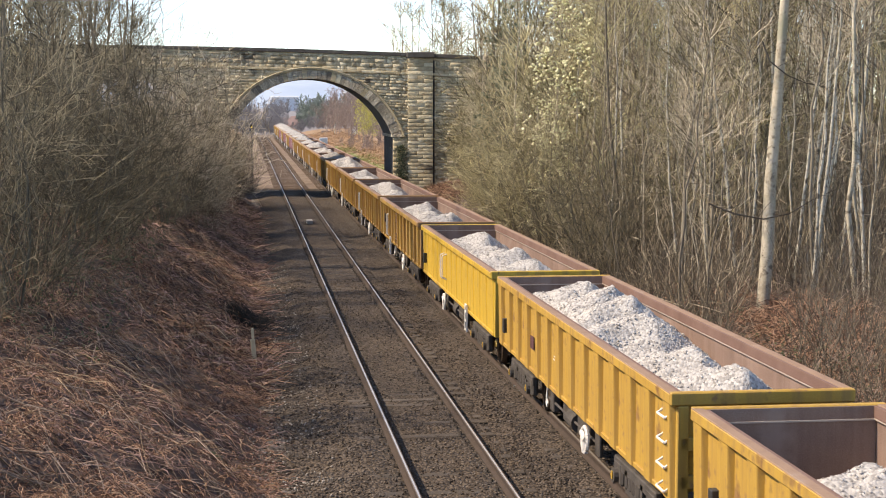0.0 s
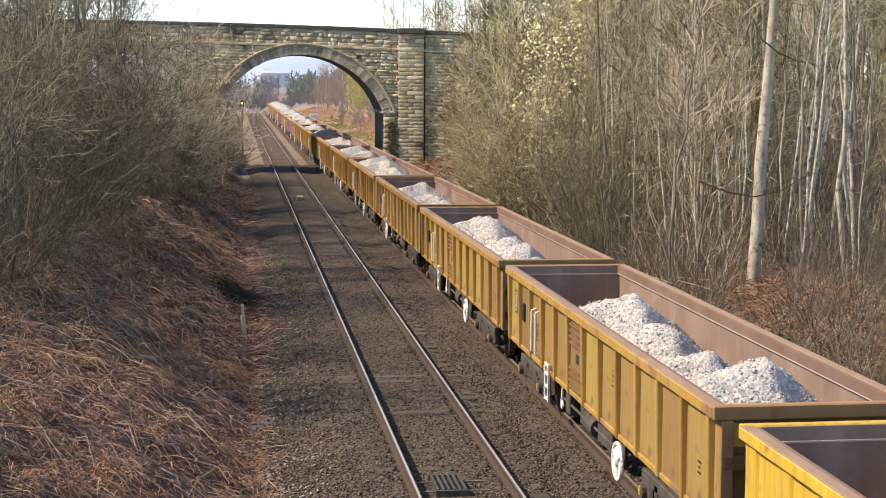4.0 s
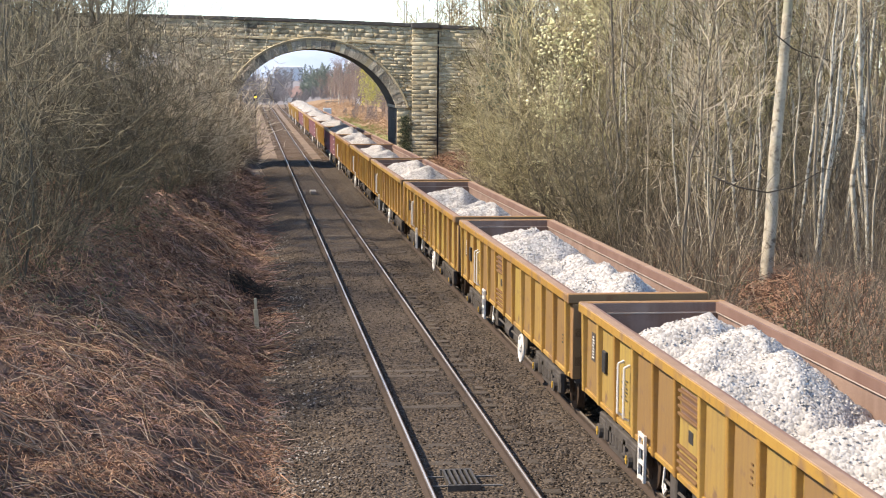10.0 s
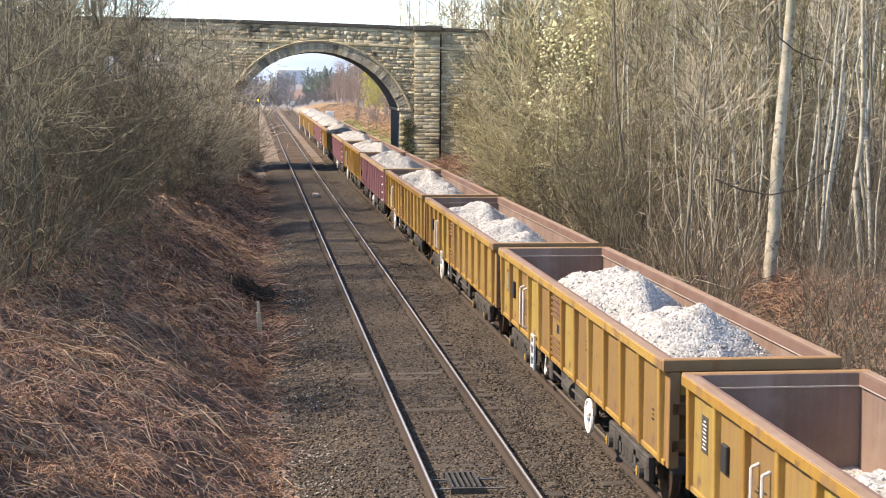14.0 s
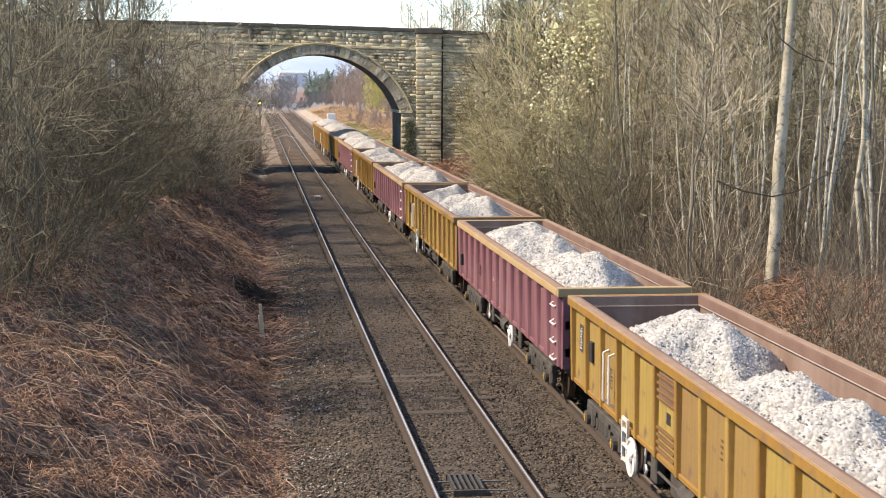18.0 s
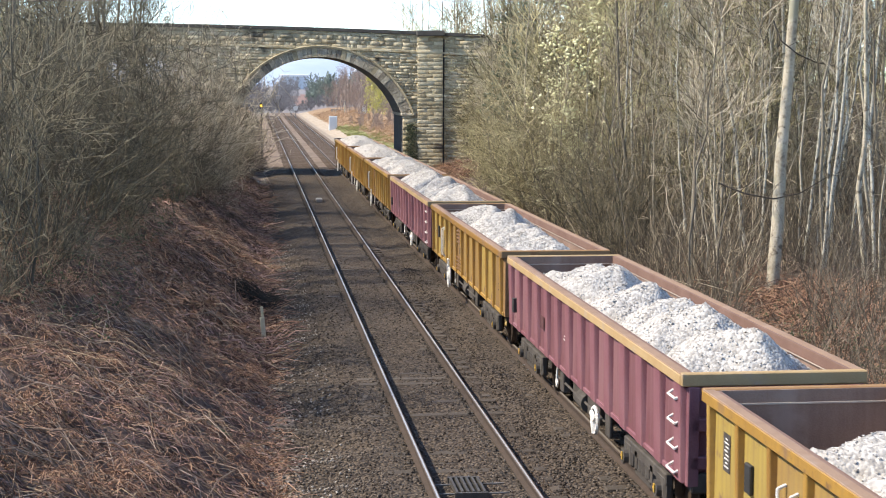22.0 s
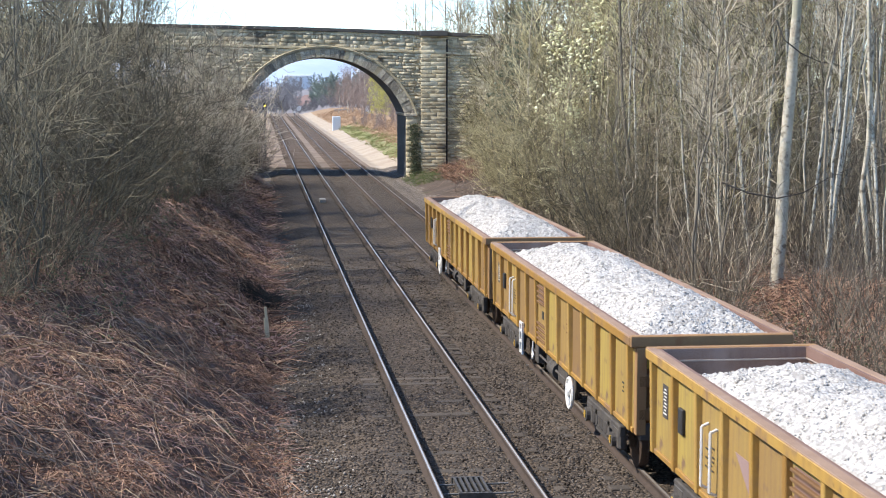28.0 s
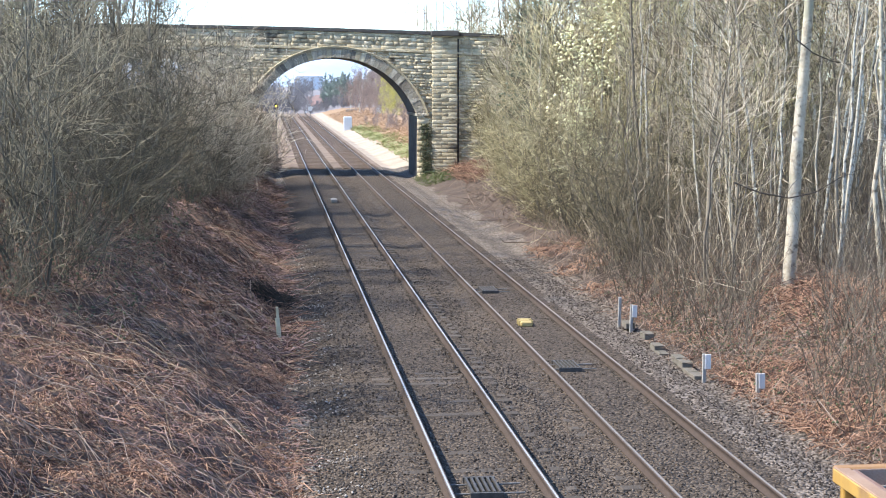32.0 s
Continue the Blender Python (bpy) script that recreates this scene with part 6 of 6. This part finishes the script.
signal(0.5, 122, 4.6, True)
signal(7.3, 285, 1.9, False)
signal(6.5, 285, 1.3, False, 0.2)
cab = thing("relay_cabinet", "white lineside relay cabinet beyond the bridge", "cabinet", m=pose(10.4, 210, -0.3))
put("case", done(boxes((-0.55, 0.55, -0.4, 0.4, 0, 2.0), bev=0.05), "case", M_FARWHITE), cab)
put("door", done(boxes((-0.48, 0.48, -0.43, -0.404, 0.15, 1.88), bev=0.01), "door", M_FARWHITE), cab)

# ---- the distance beyond the bridge ----
def far_wood(name, label, n, x0, x1, y0, y1, h0, h1, material, seed, thick=1.0, gap=None):
    """Bare trees spread over a stretch of ground, kept clear of the line."""
    r_ = np.random.default_rng(seed)
    X, Y = r_.uniform(x0, x1, n), r_.uniform(y0, y1, n)
    if gap:
        ok = (X / Y < gap[0]) | (X / Y > gap[1])
        X, Y = X[ok], Y[ok]
        n = len(X)
    H = r_.uniform(h0, h1, n)
    Z = ground_z(X, Y) - 0.2
    s = np.linspace(0, 1, 4)
    P = np.zeros((n, 4, 3))
    P[:, :, 0] = X[:, None] + r_.normal(size=(n, 1)) * 0.5 * s
    P[:, :, 1] = Y[:, None]
    P[:, :, 2] = Z[:, None] + H[:, None] * s
    R = (0.12 * H / 10)[:, None] * (1 - 0.8 * s)[None]
    b, rb = sprout(r_, P, R, 22, 0.08, 1.0, 0.24 * h1, 0.6, 0.9, 0.3, 3, 0.5, 0.3)
    rb = np.maximum(rb, 0.03 * thick)
    c, rc = sprout(r_, b, rb, 3, 0.2, 1.0, 0.13 * h1, 0.6, 0.9, 0.2, 2, 0.9)
    thing(name, label, "trees", kind="stuff", data=mesh_np(name, *merge(tubes(P, R), tubes(b, rb), tubes(c, np.maximum(rc, 0.025 * thick))), material))


X, Y = scatter(5200, 10.6, 13.4, 112, 214)
keep = wave(X, Y, 1.1, 6) + 0.5 * wave(X, Y, 3.0, 3) > 0.0
thing("verge_grass", "rough green grass tufts on the verge beyond the bridge", "grass", kind="stuff", data=mesh_np("verge_grass", *strands(91, X[keep], Y[keep], 0.35, 0.3, 0.02, n=3, rise0=0.5, rise1=1.4), M_LAWN))
far_wood("far_trees_left", "bare trees beyond the bridge, greyed with haze", 150, -30, -2.0, 132, 400, 3, 6, M_FARWOOD, 3, thick=0.8)
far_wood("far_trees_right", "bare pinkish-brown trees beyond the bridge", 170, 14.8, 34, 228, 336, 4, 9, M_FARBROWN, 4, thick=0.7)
far_wood("far_trees_centre", "bare trees at the end of the straight, greyed with haze", 330, -45, 60, 340, 470, 4.0, 8.0, M_FARWOOD, 5, thick=1.2, gap=(0.0255, 0.063))
far_wood("far_evergreens", "blue-green conifer wood in the distance, paled with haze", 70, 16.5, 32, 420, 500, 6.5, 9.5, M_FAREVER, 25, thick=4.0)
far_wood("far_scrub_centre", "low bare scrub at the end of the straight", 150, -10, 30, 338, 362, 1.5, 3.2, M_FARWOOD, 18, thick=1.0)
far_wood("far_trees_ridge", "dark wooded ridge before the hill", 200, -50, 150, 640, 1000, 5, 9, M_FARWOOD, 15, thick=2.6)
far_wood("far_scrub_right", "low bare pinkish scrub beside the line beyond the bridge", 70, 12.8, 21, 128, 216, 0.9, 2.4, M_FARBROWN, 28, thick=0.5)
FARCAT = tree_meshes(33, 8.5, 0.06, (0.02, 0.0), 44, 6, 2, 0.1, 1.9, M_PALE, M_TWIGY, 6, 0.7, 5200, 0.012, 0.06, 0.09, M_NEWLEAF)
plant(FARCAT, ("trunk", "crown", "blossom"), "leafing_willow", "willow in bright yellow-green leaf beyond the bridge", "tree", "leafing willows", [(14.9, 198, 0.8, 0, 0), (15.9, 196, 0.7, 120, 2), (15.4, 204, 0.85, 220, -2)])
plant(tree_meshes(34, 7.0, 0.08, (0.03, 0.0), 20, 4, 1, 0.35, 1.6, M_BIRCH, M_FARBROWN, 6, 0.5, 0, 0.015), ("trunk", "crown"), "far_birch", "white-stemmed birch beside the line beyond the bridge", "tree", "far birches", [(14.4, 282, 0.8, 0, 0), (15.6, 275, 1.0, 100, 3), (17.0, 250, 1.1, 200, -3)])
wal = thing("low_fence", "low pale concrete panel fence beside the line", "fence", m=pose(0, 0, 0))
for q in range(5):
    put("panel", done(boxes((14.3 + q * 0.8, 15.05 + q * 0.8, 296, 296.15, -0.3, 1.3), bev=0.02), "panel", M_CONC), wal)
hut = thing("lineside_box", "small pale lineside equipment box", "equipment box", m=pose(18.2, 262, ground_h(18.2, 262)))
put("case", done(boxes((-0.5, 0.5, -0.4, 0.4, -0.2, 1.3), bev=0.05), "case", M_FARWHITE), hut)
put("lid", done(boxes((-0.56, 0.56, -0.46, 0.46, 1.3, 1.4), bev=0.03), "lid", M_CONC), hut)
plant(FARSHRUBS[1], ("stool", "crown"), "far_verge_shrub", "bare shrub beside the line beyond the bridge", "shrub", "shrubs on the bank", [(-1.2, 114, 0.5, 0, 0), (-0.7, 116.5, 0.45, 80, 3), (-0.9, 119.5, 0.6, 200, 0), (-0.6, 121, 0.5, 290, -3), (-1.4, 126, 0.7, 30, 2), (-1.3, 133, 0.8, 130, 0)])
plant(FARTREES[1], ("trunk", "crown"), "parapet_tree", "tall bare tree rising behind the bridge parapet", "tree", "trees by the wall", [(rng.uniform(11.8, 17.5), rng.uniform(119, 131), rng.uniform(1.05, 1.3), rng.uniform(0, 360), rng.uniform(-3, 3)) for _ in range(9)])
far_wood("trees_behind_wall", "bare trees behind the bridge's wing wall", 60, 13.5, 48, 117, 150, 8, 13, M_TWIG, 6, thick=0.6)
far_wood("trees_behind_arch", "bare trees seen through the side arch", 30, -18, -3.2, 117, 131, 3, 6, M_TWIG, 16, thick=0.5)
# Dark twig colour stands in for the shade in the wood's depth.
far_wood("deep_wood", "dense bare trees deep in the wood", 110, 24, 62, 62, 116, 9, 14, M_TWIGD, 7, thick=0.5)
far_wood("deep_bank_wood", "dense bare trees on top of the bank", 20, -38, -11, 50, 116, 4, 7, M_TWIGL, 9, thick=0.35)

xs = np.linspace(-900, 900, 60)
V, F = [], []
for i, x in enumerate(xs):
    hgt = 60 + 9 * math.sin(x * 0.006 + 0.6) + 5 * math.sin(x * 0.019)
    V += [(x, 3000, -5), (x, 3100, hgt * 0.6), (x, 3400, hgt)]
for i in range(len(xs) - 1):
    for k in range(2):
        a = i * 3 + k
        F.append((a, a + 3, a + 4, a + 1))
thing("distant_hill", "hazy blue hillside on the horizon", "hill", kind="structure", data=mesh_np("distant_hill", V, F, M_HILL, True))


def building(x, y, w, d, h, wall, roof, label, flat, z=0.0):
    ob = thing("far_building", label, "building", "buildings in the distance", m=pose(x, y, z))
    put("wall", done(boxes((-w / 2, w / 2, -d / 2, d / 2, -2, h)), "walls", wall), ob)
    bm = bmesh.new()
    if flat:
        box(bm, -w / 2, w / 2, -d / 2, d / 2, h, h + 3.2, bev=0.9)
    else:
        a = [bm.verts.new(p) for p in ((-w / 2 - 0.4, -d / 2 - 0.4, h), (w / 2 + 0.4, -d / 2 - 0.4, h), (w / 2 + 0.4, d / 2 + 0.4, h), (-w / 2 - 0.4, d / 2 + 0.4, h), (-w / 2 - 0.4, 0, h + 3), (w / 2 + 0.4, 0, h + 3))]
        for f in ((0, 1, 5, 4), (2, 3, 4, 5), (0, 4, 3), (1, 2, 5), (0, 3, 2, 1)):
            bm.faces.new([a[k] for k in f])
    put("roof", done(bm, "roof", roof), ob)
    n = 0 if flat else 3
    for i in range(n):
        xx = -w / 2 + w * (i + 0.5) / n
        put("window", done(boxes((xx - 0.3, xx + 0.3, -d / 2 - 0.06, -d / 2 - 0.01, h * 0.6, h * 0.76)), "window", M_FARWOOD), ob)


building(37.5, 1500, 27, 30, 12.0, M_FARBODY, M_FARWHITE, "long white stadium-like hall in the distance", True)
building(97, 1450, 12, 20, 17, M_FARWHITE, M_FARWHITE, "white block in the distance", True)
for x, y, w, h in ((15.7, 610, 3.4, 5.6), (17.6, 596, 3.0, 4.9), (19.6, 604, 3.6, 6.2), (21.7, 592, 3.0, 5.2), (23.6, 612, 3.4, 5.9), (25.6, 600, 3.2, 5.0)):
    building(x, y, w, 7, h, M_FARWHITE, M_FARROOF, "pale house with red pitched roof in the distance", False, -7.2)


# ---- what moves ----
REAR_T = [0, 6, 9, 13, 19, 23, 28, 30.5, 32]
REAR_Y = [299.35, 251.3, 225.67, 190.77, 135.3, 97.2, 50.7, 27.7, 14.15]
REAR = np.polyfit(REAR_T, REAR_Y, 5, w=[1, 1, 1, 1, 1, 1, 2, 3, 4])


def rear_at(t):
    """Where the train's rear end stands along the line."""
    return float(np.polyval(REAR, t))


def motions():
    times = [i for i in range(33)]
    for i, (w, load) in enumerate(zip(WAGONS, LOAD_THINGS)):
        rows = [(t, pose(TB, rear_at(t) - PITCH * i - 6.825, 0)) for t in times]
        walk(w, rows)
        walk(load, rows)
    # wheels roll with the train: a turn for each 2.64 m
    base, turns, t = rear_at(0), [], 0.0
    while t <= 32.0:
        turns.append((t, (base - rear_at(t)) / 0.42))
        t = round(t + 1 / 15, 5)
    for w in WAGONS:
        for bg in w.children:
            for ws in bg.children:
                if ws.name.startswith("wheelset"):
                    y = ws.location.y
                    walk(ws, [(t, pose(0, y, 0.42, math.degrees(a))) for t, a in turns])


motions()
